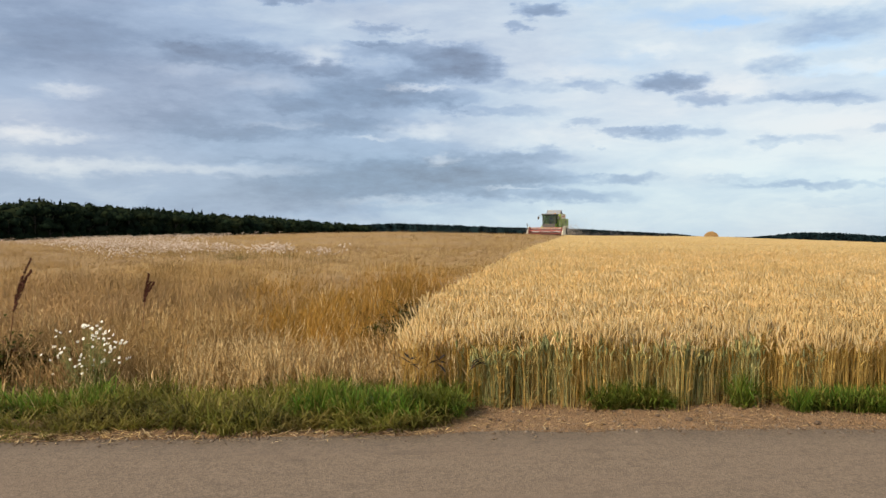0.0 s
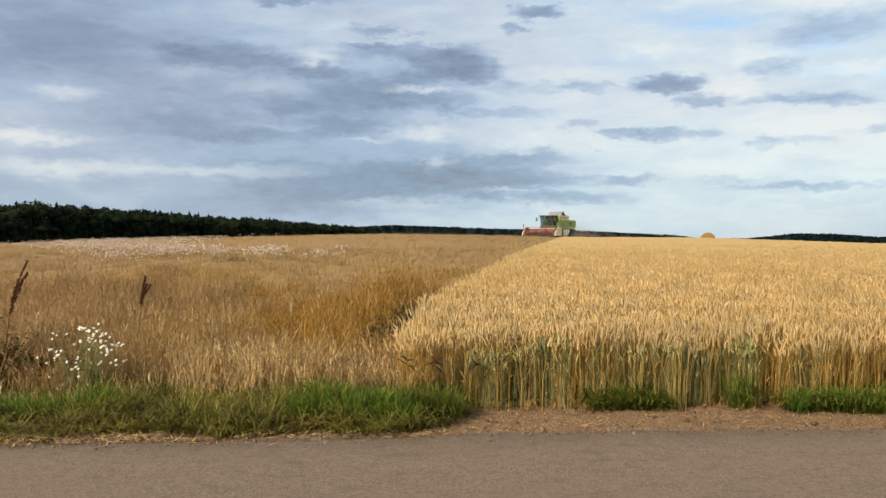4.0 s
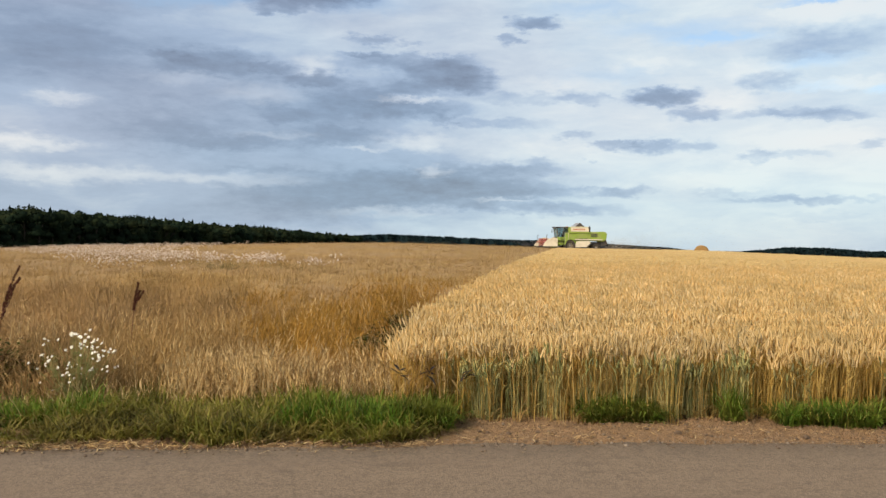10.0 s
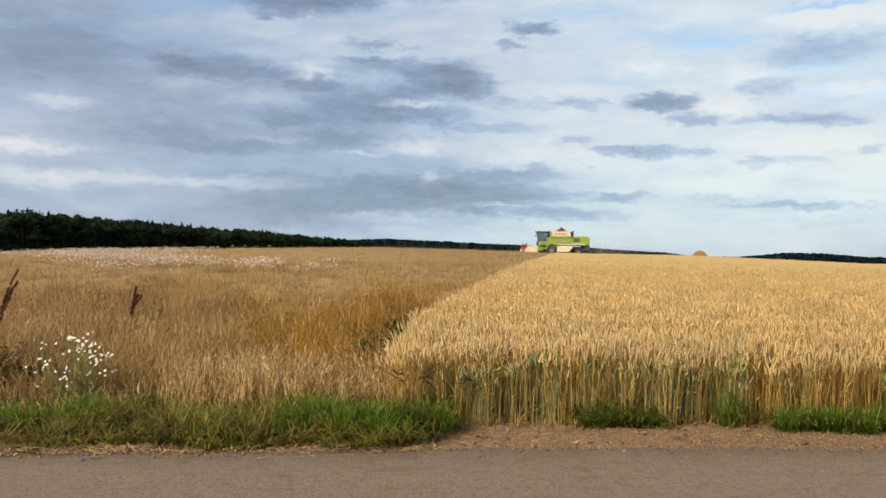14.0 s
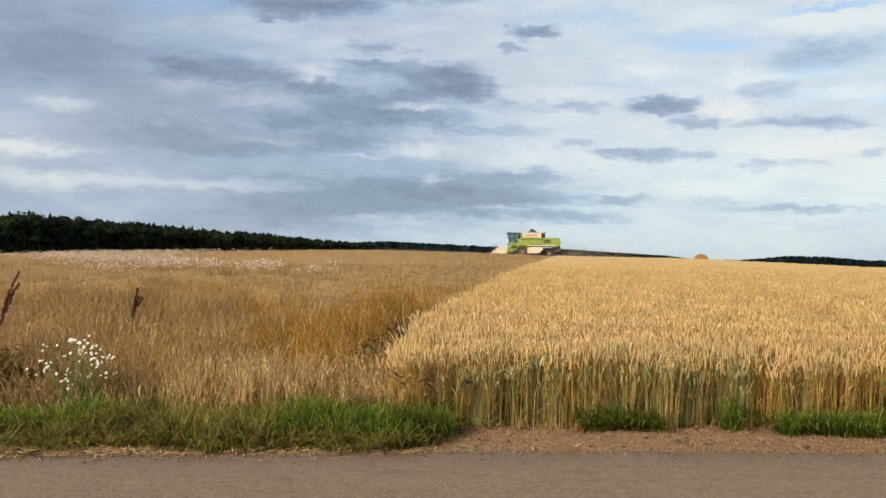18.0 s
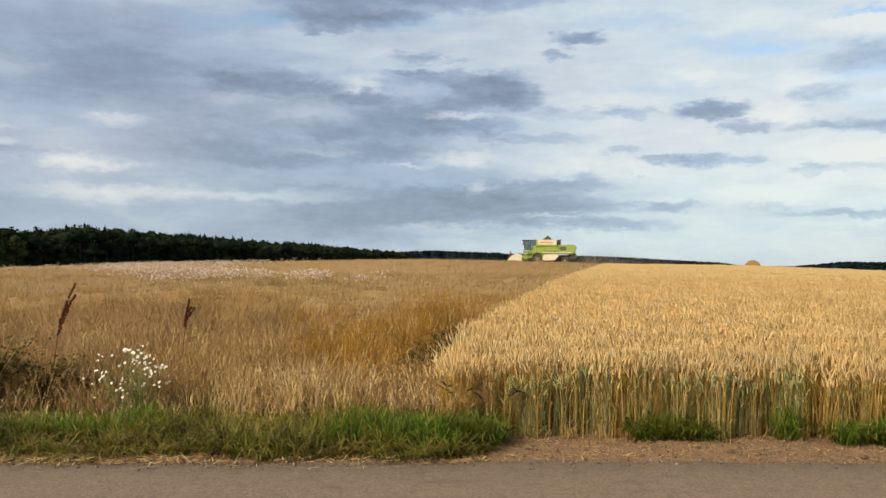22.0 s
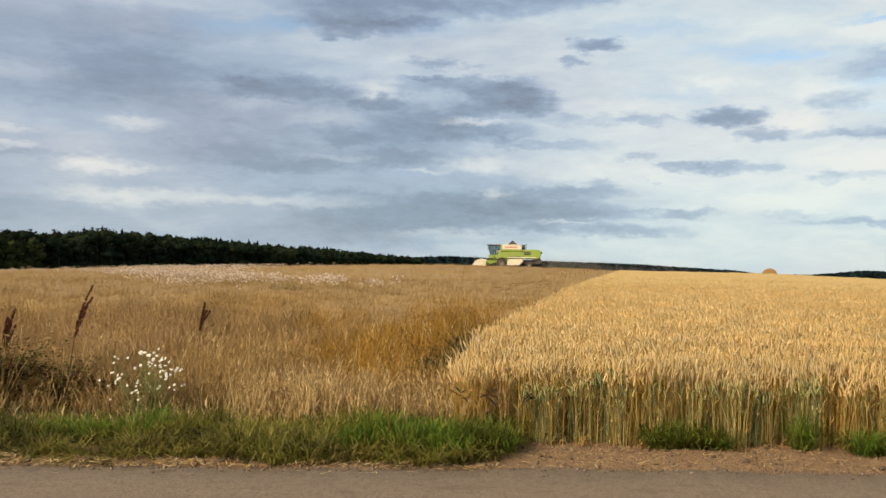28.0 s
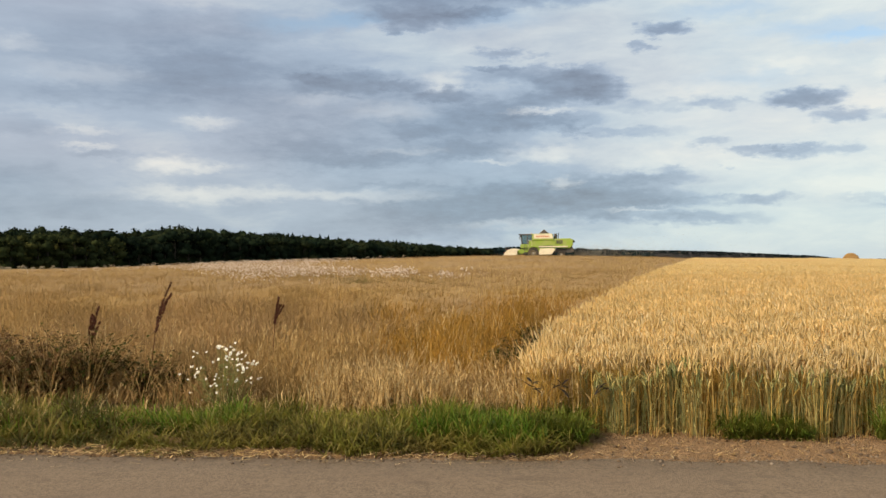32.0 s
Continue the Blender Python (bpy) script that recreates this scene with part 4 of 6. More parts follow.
# ---- woods ----
def leaf_cloud(r, cx, cy, cz, rx, rz, count, size, mi):
    """Leaves strewn through the outer shell of one limb's clump."""
    v, t = [], []
    for _ in range(count):
        a, b = r.uniform(0, 2 * math.pi), math.asin(r.uniform(-0.75, 1))
        d = r.uniform(0.72, 1.08)
        p = Vector((cx + rx * d * math.cos(a) * math.cos(b), cy + rx * d * math.sin(a) * math.cos(b), cz + rz * d * math.sin(b)))
        n = Vector((r.uniform(-1, 1), r.uniform(-1, 1), r.uniform(-0.4, 1))).normalized()
        e = n.orthogonal().normalized() * size * r.uniform(0.6, 1.2)
        f = n.cross(e) * r.uniform(0.5, 0.9)
        k = len(v)
        v += [tuple(p + e), tuple(p + f), tuple(p - e), tuple(p - f)]
        t += [(k, k + 1, k + 2), (k, k + 2, k + 3)]
    return v, t, mi


def core(r, cx, cy, cz, rx, rz, mi):
    """The dense inside of a leafy clump: an uneven lump."""
    v = [(cx, cy, cz + rz), (cx, cy, cz - rz)]
    for k, (f, g) in enumerate(((0.45, 0.8), (-0.45, 0.8))):
        for s in range(6):
            a = 2 * math.pi * (s + 0.5 * k) / 6
            w = rx * g * r.uniform(0.85, 1.2)
            v.append((cx + w * math.cos(a), cy + w * math.sin(a), cz + rz * f * r.uniform(0.8, 1.3)))
    t = []
    for s in range(6):
        n = (s + 1) % 6
        t += [(0, 2 + s, 2 + n), (2 + s, 8 + s, 2 + n), (2 + n, 8 + s, 8 + n), (1, 8 + n, 8 + s)]
    return v, t, mi


def broadleaf(seed, clumps=14, leaves=34, size=0.030):
    """Unit tree, 1 high: trunk, and a crown of leafy clumps with gaps."""
    r = random.Random(seed)
    pieces = [tube([(0, 0, 0), (0.01, 0, 0.3), (0, 0, 0.6)], (0.022, 0.016, 0.008), 5, 1)]
    for k in range(clumps):
        a, f = r.uniform(0, 6.3), r.uniform(0, 1)
        z = 0.16 + 0.70 * f
        d = r.uniform(0.05, 0.22) * (1.1 - 0.75 * abs(f - 0.35))
        x, y = d * math.cos(a), d * math.sin(a)
        pieces.append(tube([(0, 0, z * 0.7), (x, y, z)], (0.008, 0.003), 3, 1))
        rx, rz = r.uniform(0.09, 0.17), r.uniform(0.08, 0.14)
        pieces.append(core(r, x, y, z, rx * 0.82, rz * 0.82, 0))
        pieces.append(leaf_cloud(r, x, y, z, rx, rz, leaves, size, 0))
    return template(*pieces)


def fir(seed):
    """Unit fir: a straight trunk in a dense ragged cone of drooping boughs."""
    r = random.Random(seed)
    pieces = [tube([(0, 0, 0), (0, 0, 1.0)], (0.014, 0.002), 4, 1)]
    path, rad = [], []
    for k in range(15):
        z = 0.10 + 0.90 * k / 14
        path.append((r.uniform(-0.006, 0.006), r.uniform(-0.006, 0.006), z))
        rad.append((0.20 * (1 - z) ** 0.8 + 0.004) * (r.uniform(0.95, 1.2) if k % 2 == 0 else r.uniform(0.6, 0.8)))
    pieces.append(tube(path, rad, 7, 2))
    v, t = [], []
    for k in range(130):
        z = 0.12 + 0.84 * r.random() ** 1.2
        w = 0.20 * (1 - z) ** 0.8 + 0.012
        a, l, g = r.uniform(0, 6.3), w * r.uniform(0.9, 1.3), r.uniform(0.010, 0.028)
        i = len(v)
        v += [(0.4 * l * math.cos(a), 0.4 * l * math.sin(a), z + 0.03), (l * math.cos(a) - g * math.sin(a), l * math.sin(a) + g * math.cos(a), z - l * 0.15), (l * 1.1 * math.cos(a), l * 1.1 * math.sin(a), z - l * 0.45 - 0.01), (l * math.cos(a) + g * math.sin(a), l * math.sin(a) - g * math.cos(a), z - l * 0.3)]
        t += [(i, i + 1, i + 2), (i, i + 2, i + 3)]
    pieces.append((v, t, 2))
    return template(*pieces)


# bearing (tangent), distance and height of the tree tops above the road, along the edge of the wood
WOOD_U = (-0.95, -0.70, -0.63, -0.55, -0.51, -0.457, -0.37, -0.32, -0.264, -0.20, -0.14, -0.087)
WOOD_D = (300, 330, 350, 380, 410, 430, 500, 560, 640, 740, 900, 1100)
WOOD_T = (11.5, 11.7, 13.1, 12.7, 13.3, 16.0, 15.3, 13.4, 12.6, 11.5, 8.9, 6.0)
broad, firs = [broadleaf(i) for i in range(7)], [fir(i) for i in range(4)]
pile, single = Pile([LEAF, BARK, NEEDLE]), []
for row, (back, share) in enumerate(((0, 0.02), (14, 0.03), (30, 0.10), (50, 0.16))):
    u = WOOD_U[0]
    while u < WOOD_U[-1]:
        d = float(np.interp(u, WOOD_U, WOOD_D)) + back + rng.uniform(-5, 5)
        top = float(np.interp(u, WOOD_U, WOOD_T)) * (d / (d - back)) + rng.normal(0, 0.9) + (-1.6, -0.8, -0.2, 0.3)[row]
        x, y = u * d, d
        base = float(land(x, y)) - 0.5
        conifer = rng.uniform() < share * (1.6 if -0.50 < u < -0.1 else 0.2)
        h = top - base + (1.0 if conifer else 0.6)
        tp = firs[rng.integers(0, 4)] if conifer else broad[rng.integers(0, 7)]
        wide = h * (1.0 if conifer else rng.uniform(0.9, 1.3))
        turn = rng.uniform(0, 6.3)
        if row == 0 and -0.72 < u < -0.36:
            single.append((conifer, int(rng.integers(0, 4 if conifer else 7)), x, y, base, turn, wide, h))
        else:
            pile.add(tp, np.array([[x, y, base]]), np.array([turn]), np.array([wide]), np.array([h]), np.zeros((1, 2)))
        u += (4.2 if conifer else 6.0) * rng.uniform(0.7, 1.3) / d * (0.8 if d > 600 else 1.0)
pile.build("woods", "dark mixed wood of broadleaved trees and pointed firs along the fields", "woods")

TREE_MESH = {}


def tree_part(name, tp, keep, mats):
    """The trunk or the crown alone of a unit tree, made once for each kind."""
    v, t, i = tp
    t = t[np.isin(i, keep)]
    used, back = np.unique(t, return_inverse=True)
    return mesh_of(name, v[used], back.reshape(-1, 3), np.zeros(len(t)), mats)


for conifer, kind, x, y, base, turn, wide, h in single:
    # leftmost broadleaved trees take the leaf copy with sun in its tones
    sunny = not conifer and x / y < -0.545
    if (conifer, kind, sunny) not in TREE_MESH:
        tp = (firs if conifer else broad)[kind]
        TREE_MESH[conifer, kind, sunny] = (tree_part("trunk", tp, (1,), [BARK]), tree_part("crown", tp, (0, 2), [NEEDLE if conifer else LEAF_SUNLIT if sunny else LEAF]))
    words = "dark pointed fir at the edge of the wood" if conifer else "rounded tree at the edge of the wood with sunlight put into its olive leaves" if sunny else "dark green broadleaved tree at the edge of the wood"
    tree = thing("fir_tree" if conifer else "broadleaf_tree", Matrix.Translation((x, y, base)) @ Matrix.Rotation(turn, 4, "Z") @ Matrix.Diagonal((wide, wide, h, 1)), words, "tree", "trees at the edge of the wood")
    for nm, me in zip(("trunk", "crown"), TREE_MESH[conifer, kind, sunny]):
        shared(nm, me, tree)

# pale shrubs before the foot of the wood
shrub_tp = [broadleaf(i + 40, 8, 26, 0.05) for i in range(3)]
shrub_parts = [(tree_part("stem", tp, (1,), [BARK]), tree_part("foliage", tp, (0,), [SHRUB])) for tp in shrub_tp]
for k in range(14):
    u = -0.70 + 0.0115 * k + rng.uniform(-0.004, 0.004)
    d = float(np.interp(u, WOOD_U, WOOD_D)) - rng.uniform(8, 16)
    h = rng.uniform(3.2, 4.6)
    bush = thing("pale_shrub", Matrix.Translation((u * d, d, float(land(u * d, d)) - 0.2)) @ Matrix.Rotation(rng.uniform(0, 6.3), 4, "Z") @ Matrix.Diagonal((h * 1.5, h * 1.5, h, 1)), "pale dusty shrub before the foot of the wood", "shrub", "shrubs before the wood")
    for nm, me in zip(("stem", "foliage"), shrub_parts[k % 3]):
        shared(nm, me, bush)


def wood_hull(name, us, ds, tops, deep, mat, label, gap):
    """A closed sheet that stands in for the inside of a wood: front, uneven top and back."""
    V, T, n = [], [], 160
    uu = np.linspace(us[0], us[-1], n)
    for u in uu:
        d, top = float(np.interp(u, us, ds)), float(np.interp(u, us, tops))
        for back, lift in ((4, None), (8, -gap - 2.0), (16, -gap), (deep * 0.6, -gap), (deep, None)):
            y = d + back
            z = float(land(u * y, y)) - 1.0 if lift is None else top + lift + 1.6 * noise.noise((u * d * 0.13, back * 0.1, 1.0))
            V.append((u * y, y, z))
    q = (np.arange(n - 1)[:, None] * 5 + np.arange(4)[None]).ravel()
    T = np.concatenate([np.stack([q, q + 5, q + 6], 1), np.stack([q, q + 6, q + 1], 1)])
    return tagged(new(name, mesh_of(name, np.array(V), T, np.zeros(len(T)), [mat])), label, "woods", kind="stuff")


# sheet in dark leaf colour, added as the shade between the trees
wood_hull("wood_shade_sheet", WOOD_U, WOOD_D, WOOD_T, 60, LEAF, "dark sheet behind the trees in place of the shade inside the wood", 3.0)

# low wooded ridges on the skyline: bearing from, to, distance, and the height of the tops at both ends and middle
RIDGES = [((-0.115, -0.08, -0.05, 0.01, 0.06, 0.10), 1500, (4.0, 10.0, 10.6, 7.2, 4.5, -3.0), 8), ((-0.02, 0.075, 0.14, 0.17, 0.205, 0.27, 0.30), 1900, (5.5, 3.6, 1.2, -0.8, -4.5, -10.5, -18.0), 9),
          ((0.22, 0.30, 0.38), 2400, (-18.0, -22.0, -23.0), 12), ((0.355, 0.38, 0.413, 0.45, 0.50, 0.60, 0.75), 1300, (-11.0, -8.0, -4.0, -4.6, -9.0, -10.0, -12.0), 7)]
for us, d, tops, step in RIDGES:
    wood_hull("ridge_slope" if d == 1900 else "ridge_woods", us, [d] * len(us), tops, 160, RIDGE_FIELD if d == 1900 else FAR_LEAF_HAZE, "dull violet-brown ploughed slope on the skyline" if d == 1900 else "wooded ridge on the skyline with haze put into its blue-green colour", 2.0)
far_broad = [broadleaf(i + 20, 9, 12, 0.05) for i in range(6)]
pile = Pile([FAR_LEAF_HAZE, BARK, FAR_LEAF_HAZE])
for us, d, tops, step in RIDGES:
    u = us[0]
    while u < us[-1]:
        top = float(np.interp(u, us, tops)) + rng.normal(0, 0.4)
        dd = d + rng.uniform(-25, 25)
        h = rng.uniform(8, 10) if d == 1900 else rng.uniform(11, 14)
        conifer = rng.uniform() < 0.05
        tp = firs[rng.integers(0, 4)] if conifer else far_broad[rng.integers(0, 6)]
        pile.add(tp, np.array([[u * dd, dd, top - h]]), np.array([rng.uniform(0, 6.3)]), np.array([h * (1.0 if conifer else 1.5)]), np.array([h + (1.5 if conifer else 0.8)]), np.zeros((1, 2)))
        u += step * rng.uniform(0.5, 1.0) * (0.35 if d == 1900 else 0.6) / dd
pile.build("far_woods", "tree tops on the skyline with haze put into their blue-green colour", "woods")

# ---- shapes for machines ----
def solid(bm, size, at, bevel=0.03, turn=None, taper=None):
    """Adds a bevelled block; taper pulls the top in along x and y."""
    r = bmesh.ops.create_cube(bm, size=1.0)
    vs = r["verts"]
    for v in vs:
        x, y, z = v.co
        if taper and z > 0:
            x, y = x * taper[0], y * taper[1]
        v.co = (x * size[0], y * size[1], z * size[2])
    if bevel:
        es = list({e for v in vs for e in v.link_edges})
        made = bmesh.ops.bevel(bm, geom=es, offset=bevel, segments=2, affect="EDGES", profile=0.6)
        vs = list({v for f in made["faces"] for v in f.verts} | {v for v in vs if v.is_valid})
    m = Matrix.Translation(at) @ (turn if turn is not None else Matrix.Identity(4))
    bmesh.ops.transform(bm, matrix=m, verts=vs)
    return vs


def prism(bm, outline, y0, y1, bevel=0.0):
    """A plate or hull from an outline in x and z, between two y."""
    a = [bm.verts.new((x, y0, z)) for x, z in outline]
    b = [bm.verts.new((x, y1, z)) for x, z in outline]
    n = len(outline)
    fs = [bm.faces.new(a), bm.faces.new(b[::-1])]
    for i in range(n):
        fs.append(bm.faces.new((a[i], b[i], b[(i + 1) % n], a[(i + 1) % n])))
    bmesh.ops.recalc_face_normals(bm, faces=fs)
    if bevel:
        bmesh.ops.bevel(bm, geom=list({e for f in fs for e in f.edges}), offset=bevel, segments=2, affect="EDGES", profile=0.6)


def rod(bm, a, b, r, sides=8):
    """A round bar between two places."""
    a, b = Vector(a), Vector(b)
    d = b - a
    m = Matrix.Translation((a + b) / 2) @ d.to_track_quat("Z", "Y").to_matrix().to_4x4()
    bmesh.ops.create_cone(bm, cap_ends=True, segments=sides, radius1=r, radius2=r, depth=d.length, matrix=m)


def spun(bm, profile, steps=28):
    """A body of revolution about the y axis from (radius, y) pairs."""
    rings = []
    for k in range(steps):
        a = 2 * math.pi * k / steps
        rings.append([bm.verts.new((r * math.cos(a), y, r * math.sin(a))) for r, y in profile])
    n = len(profile)
    for k in range(steps):
        p, q = rings[k], rings[(k + 1) % steps]
        for i in range(n):
            j = (i + 1) % n
            bm.faces.new((p[i], p[j], q[j], q[i]))
    bmesh.ops.recalc_face_normals(bm, faces=bm.faces)


LIME = painted("lime_green_paint", (0.195, 0.295, 0.036), amount=0.40)
CREAM = painted("cream_paint", (0.60, 0.55, 0.43), amount=0.40)
RED = painted("red_paint", (0.25, 0.024, 0.018), amount=0.30)
BLACK = painted("black_rubber", (0.022, 0.022, 0.022), (0.16, 0.12, 0.08), 0.5, 0.8)
DARK = painted("dark_steel", (0.06, 0.06, 0.06), (0.20, 0.15, 0.10), 0.4, 0.55, 0.4)
STEEL = painted("worn_steel", (0.42, 0.41, 0.40), (0.30, 0.24, 0.16), 0.4, 0.4, 0.7)
SEAT = painted("seat_cloth", (0.05, 0.05, 0.06), amount=0.1, rough=0.9)
LAMP_GLASS = painted("lamp_lens", (0.75, 0.73, 0.66), amount=0.1, rough=0.15)
RIM = painted("dusty_rim", (0.20, 0.18, 0.13), amount=0.5, rough=0.6)
STRIPE = painted("faded_orange_red", (0.42, 0.12, 0.06), amount=0.35)
AMBER = painted("amber_lens", (0.75, 0.30, 0.02), amount=0.1, rough=0.25)


def glass_mat():
    m, nt, b = material("tinted_glass", 0.05)
    b.inputs["Base Color"].default_value = (0.42, 0.52, 0.53, 1)
    b.inputs["Transmission Weight"].default_value = 0.95
    b.inputs["IOR"].default_value = 1.12
    g = rangen(nt, noisen(nt, place(nt), 3.0, 4.0, 0.6), 0.45, 0.8, 0.04, 0.22)
    nt.links.new(g, b.inputs["Roughness"])
    return m


GLASS = glass_mat()


def build_wheel(name, parent, r, w, x, y, rim_r):
    """A cleated tyre on a dished rim; turns about its own axle."""
    hub = new(name)
    hub.parent = parent
    hub.matrix_basis = pose(x, y, r)
    bm = bmesh.new()
    spun(bm, [(rim_r, -w * 0.42), (r * 0.80, -w * 0.5), (r * 0.94, -w * 0.46), (r * 0.965, -w * 0.2), (r * 0.965, w * 0.2), (r * 0.94, w * 0.46), (r * 0.80, w * 0.5), (rim_r, w * 0.42)], 32)
    for k in range(18):
        for side in (-1, 1):
            a = 2 * math.pi * (k + (0.5 if side > 0 else 0)) / 18
            solid(bm, (0.05, w * 0.52, r * 0.07), (r * 0.965 * math.sin(a), side * w * 0.24, r * 0.965 * math.cos(a)), 0, Euler((0, a, 0)).to_matrix().to_4x4() @ Euler((0, 0, side * 0.5)).to_matrix().to_4x4())
    part("tyre", bm, BLACK, hub, "black cleated rubber tyre")
    bm = bmesh.new()
    s = 1 if y > 0 else -1
    spun(bm, [(rim_r * 1.02, -w * 0.42), (rim_r * 1.02, w * 0.42), (rim_r * 0.92, w * 0.42), (rim_r * 0.86, s * w * 0.1), (0.13, s * w * 0.16), (0.02, s * w * 0.16), (0.02, -s * w * 0.02), (rim_r * 0.9, -w * 0.3)], 28)
    part("rim", bm, RIM, hub, "dusty steel wheel rim")
    bm = bmesh.new()
    rod(bm, (0, s * w * 0.1, 0), (0, s * w * 0.34, 0), 0.11, 12)
    part("hub_cap", bm, STEEL, hub)
    return hub


def build_combine():
    """The harvester: forward is +x, its left is +y, the ground is z = 0, the origin lies under the front axle."""
    c = thing("combine_harvester", pose(16, 126, 0), "lime green combine harvester with cream side panels and red reel", "combine harvester")

    def add(name, fn, mat, label="", parent=c):
        bm = bmesh.new()
        fn(bm)
        return part(name, bm, mat, parent, label)

    # hull, hoods and panels
    add("chassis", lambda b: [solid(b, (5.6, 1.5, 0.5), (-2.2, 0, 1.05)), solid(b, (0.3, 2.2, 0.3), (0, 0, 0.75)), solid(b, (0.22, 2.0, 0.22), (-3.85, 0, 0.62))], DARK)
    add("threshing_body", lambda b: prism(b, [(0.55, 1.05), (0.55, 2.55), (-3.0, 2.6), (-3.0, 1.15), (-1.0, 0.95)], -1.22, 1.22, 0.05), LIME, "lime green sheet-metal body")
    add("rear_hood", lambda b: prism(b, [(-2.95, 1.45), (-2.95, 2.72), (-5.05, 2.76), (-5.45, 2.55), (-5.40, 1.75), (-4.9, 1.35)], -1.15, 1.15, 0.07), LIME, "lime green rear straw hood")
    add("straw_outlet", lambda b: prism(b, [(-4.6, 0.75), (-4.6, 1.5), (-5.3, 1.7), (-5.65, 1.0), (-5.4, 0.8)], -0.95, 0.95, 0.03), DARK, "dark straw outlet under the hood")
    add("hood_grille", lambda b: [solid(b, (0.9, 0.03, 0.06), (-3.6, 1.155, 2.0 + 0.09 * k), 0.01) for k in range(6)], DARK)
    add("grain_tank", lambda b: prism(b, [(0.15, 2.5), (0.15, 3.38), (-2.65, 3.38), (-2.85, 2.5)], -1.35, 1.35, 0.05), LIME, "lime green grain tank")
    for s in (1, -1):
        add("tank_panel", lambda b: prism(b, [(-0.10, 2.74), (-0.10, 3.35), (-2.60, 3.35), (-2.76, 2.74)], s * 1.352, s * 1.385, 0.012), CREAM, "cream panel along the grain tank")
        add("panel_mark", lambda b: [solid(b, (0.20, 0.012, 0.20), (-0.55 - 0.30 * k, s * 1.392, 3.04), 0.004) for k in range(6)], STRIPE, "row of plain faded red bars")
        add("side_panel", lambda b: prism(b, [(-0.62, 0.52), (-0.95, 1.35), (-2.75, 1.42), (-3.05, 1.2), (-2.45, 0.55)], s * 1.24, s * 1.34, 0.03), CREAM, "cream lower side panel")
        add("side_rail", lambda b: solid(b, (4.0, 0.12, 0.14), (-2.75, s * 1.30, 1.62), 0.03), CREAM, "cream guard strip")
        add("tank_rail", lambda b: rod(b, (-0.1, s * 1.3, 3.41), (-2.6, s * 1.3, 3.41), 0.025), CREAM)
        # dark strip added in place of the shadow line between rail and body
        add("shadow_strip", lambda b: prism(b, [(-0.75, 1.46), (-0.75, 1.72), (-2.6, 1.78), (-2.9, 1.5)], s * 1.225, s * 1.26, 0.01), DARK, "dark strip set in as a shadow line along the body side")
        add("service_door", lambda b: solid(b, (1.7, 0.05, 0.72), (-1.75, s * 1.235, 2.18), 0.02), LIME)
        add("door_latch", lambda b: solid(b, (0.14, 0.04, 0.05), (-1.1, s * 1.275, 2.1), 0.01), DARK)
        add("tank_flap", lambda b: prism(b, [(-0.75, 3.36), (-1.45, 3.98), (-1.52, 3.98), (-2.3, 3.36)], s * 1.0, s * 1.05, 0.01), DARK, "dark raised grain tank flap")
        add("fender", lambda b: prism(b, [(0.78, 0.9), (0.62, 1.45), (0.1, 1.72), (-0.55, 1.62), (-0.55, 1.55), (0.08, 1.64), (0.55, 1.4), (0.7, 0.9)], s * 0.85, s * 1.5, 0.0), LIME, "lime green wheel guard")
        add("head_lamp", lambda b: solid(b, (0.06, 0.24, 0.16), (1.74, s * 0.62, 3.22), 0.03), LAMP_GLASS)
        add("mirror_arm", lambda b: [rod(b, (1.5, s * 0.85, 3.1), (1.85, s * 1.45, 3.12), 0.018), rod(b, (1.85, s * 1.45, 3.12), (1.85, s * 1.45, 2.65), 0.016)], DARK)
        add("mirror", lambda b: solid(b, (0.06, 0.26, 0.42), (1.86, s * 1.47, 2.82), 0.03), DARK, "black wing mirror")
        add("tail_lamp", lambda b: solid(b, (0.04, 0.16, 0.10), (-5.44, s * 0.95, 1.95), 0.01), AMBER)
    for e in (-1, 1):
        add("tank_flap", lambda b: solid(b, (0.95, 1.98, 0.04), (-1.485 + e * 0.40, 0, 3.66), 0.01, Euler((0, e * 0.70, 0)).to_matrix().to_4x4()), STEEL, "dusty grey raised grain tank flap")
    # unloading auger folded back along the left side
    add("unloading_auger", lambda b: [rod(b, (-2.75, -1.3, 1.9), (-2.75, -1.3, 2.7), 0.17, 14), rod(b, (-2.75, -1.32, 2.55), (-5.5, -1.32, 2.45), 0.15, 14)], LIME, "lime green unloading tube folded back")
    add("auger_spout", lambda b: rod(b, (-5.45, -1.32, 2.46), (-5.62, -1.32, 2.2), 0.16, 12), BLACK)
    add("engine_intake", lambda b: [rod(b, (-3.05, 0.3, 2.7), (-3.05, 0.3, 3.35), 0.22, 16), rod(b, (-3.05, 0.3, 3.35), (-3.05, 0.3, 3.42), 0.26, 16)], DARK, "dark engine air intake")
    add("exhaust", lambda b: [rod(b, (-3.4, -0.6, 2.7), (-3.4, -0.6, 3.45), 0.06, 10), rod(b, (-3.4, -0.6, 3.45), (-3.5, -0.6, 3.55), 0.055, 10)], DARK)
    # driver's cab
    cab = add("cab", lambda b: solid(b, (1.75, 1.9, 0.5), (0.9, 0, 1.72), 0.04), LIME, "lime green cab base")
    for side in (-1, 1):
        add("rear_pillar", lambda b: solid(b, (0.09, 0.09, 1.35), (0.12, 0.88 * side, 2.6), 0.02), DARK, "dark cab pillar", cab)
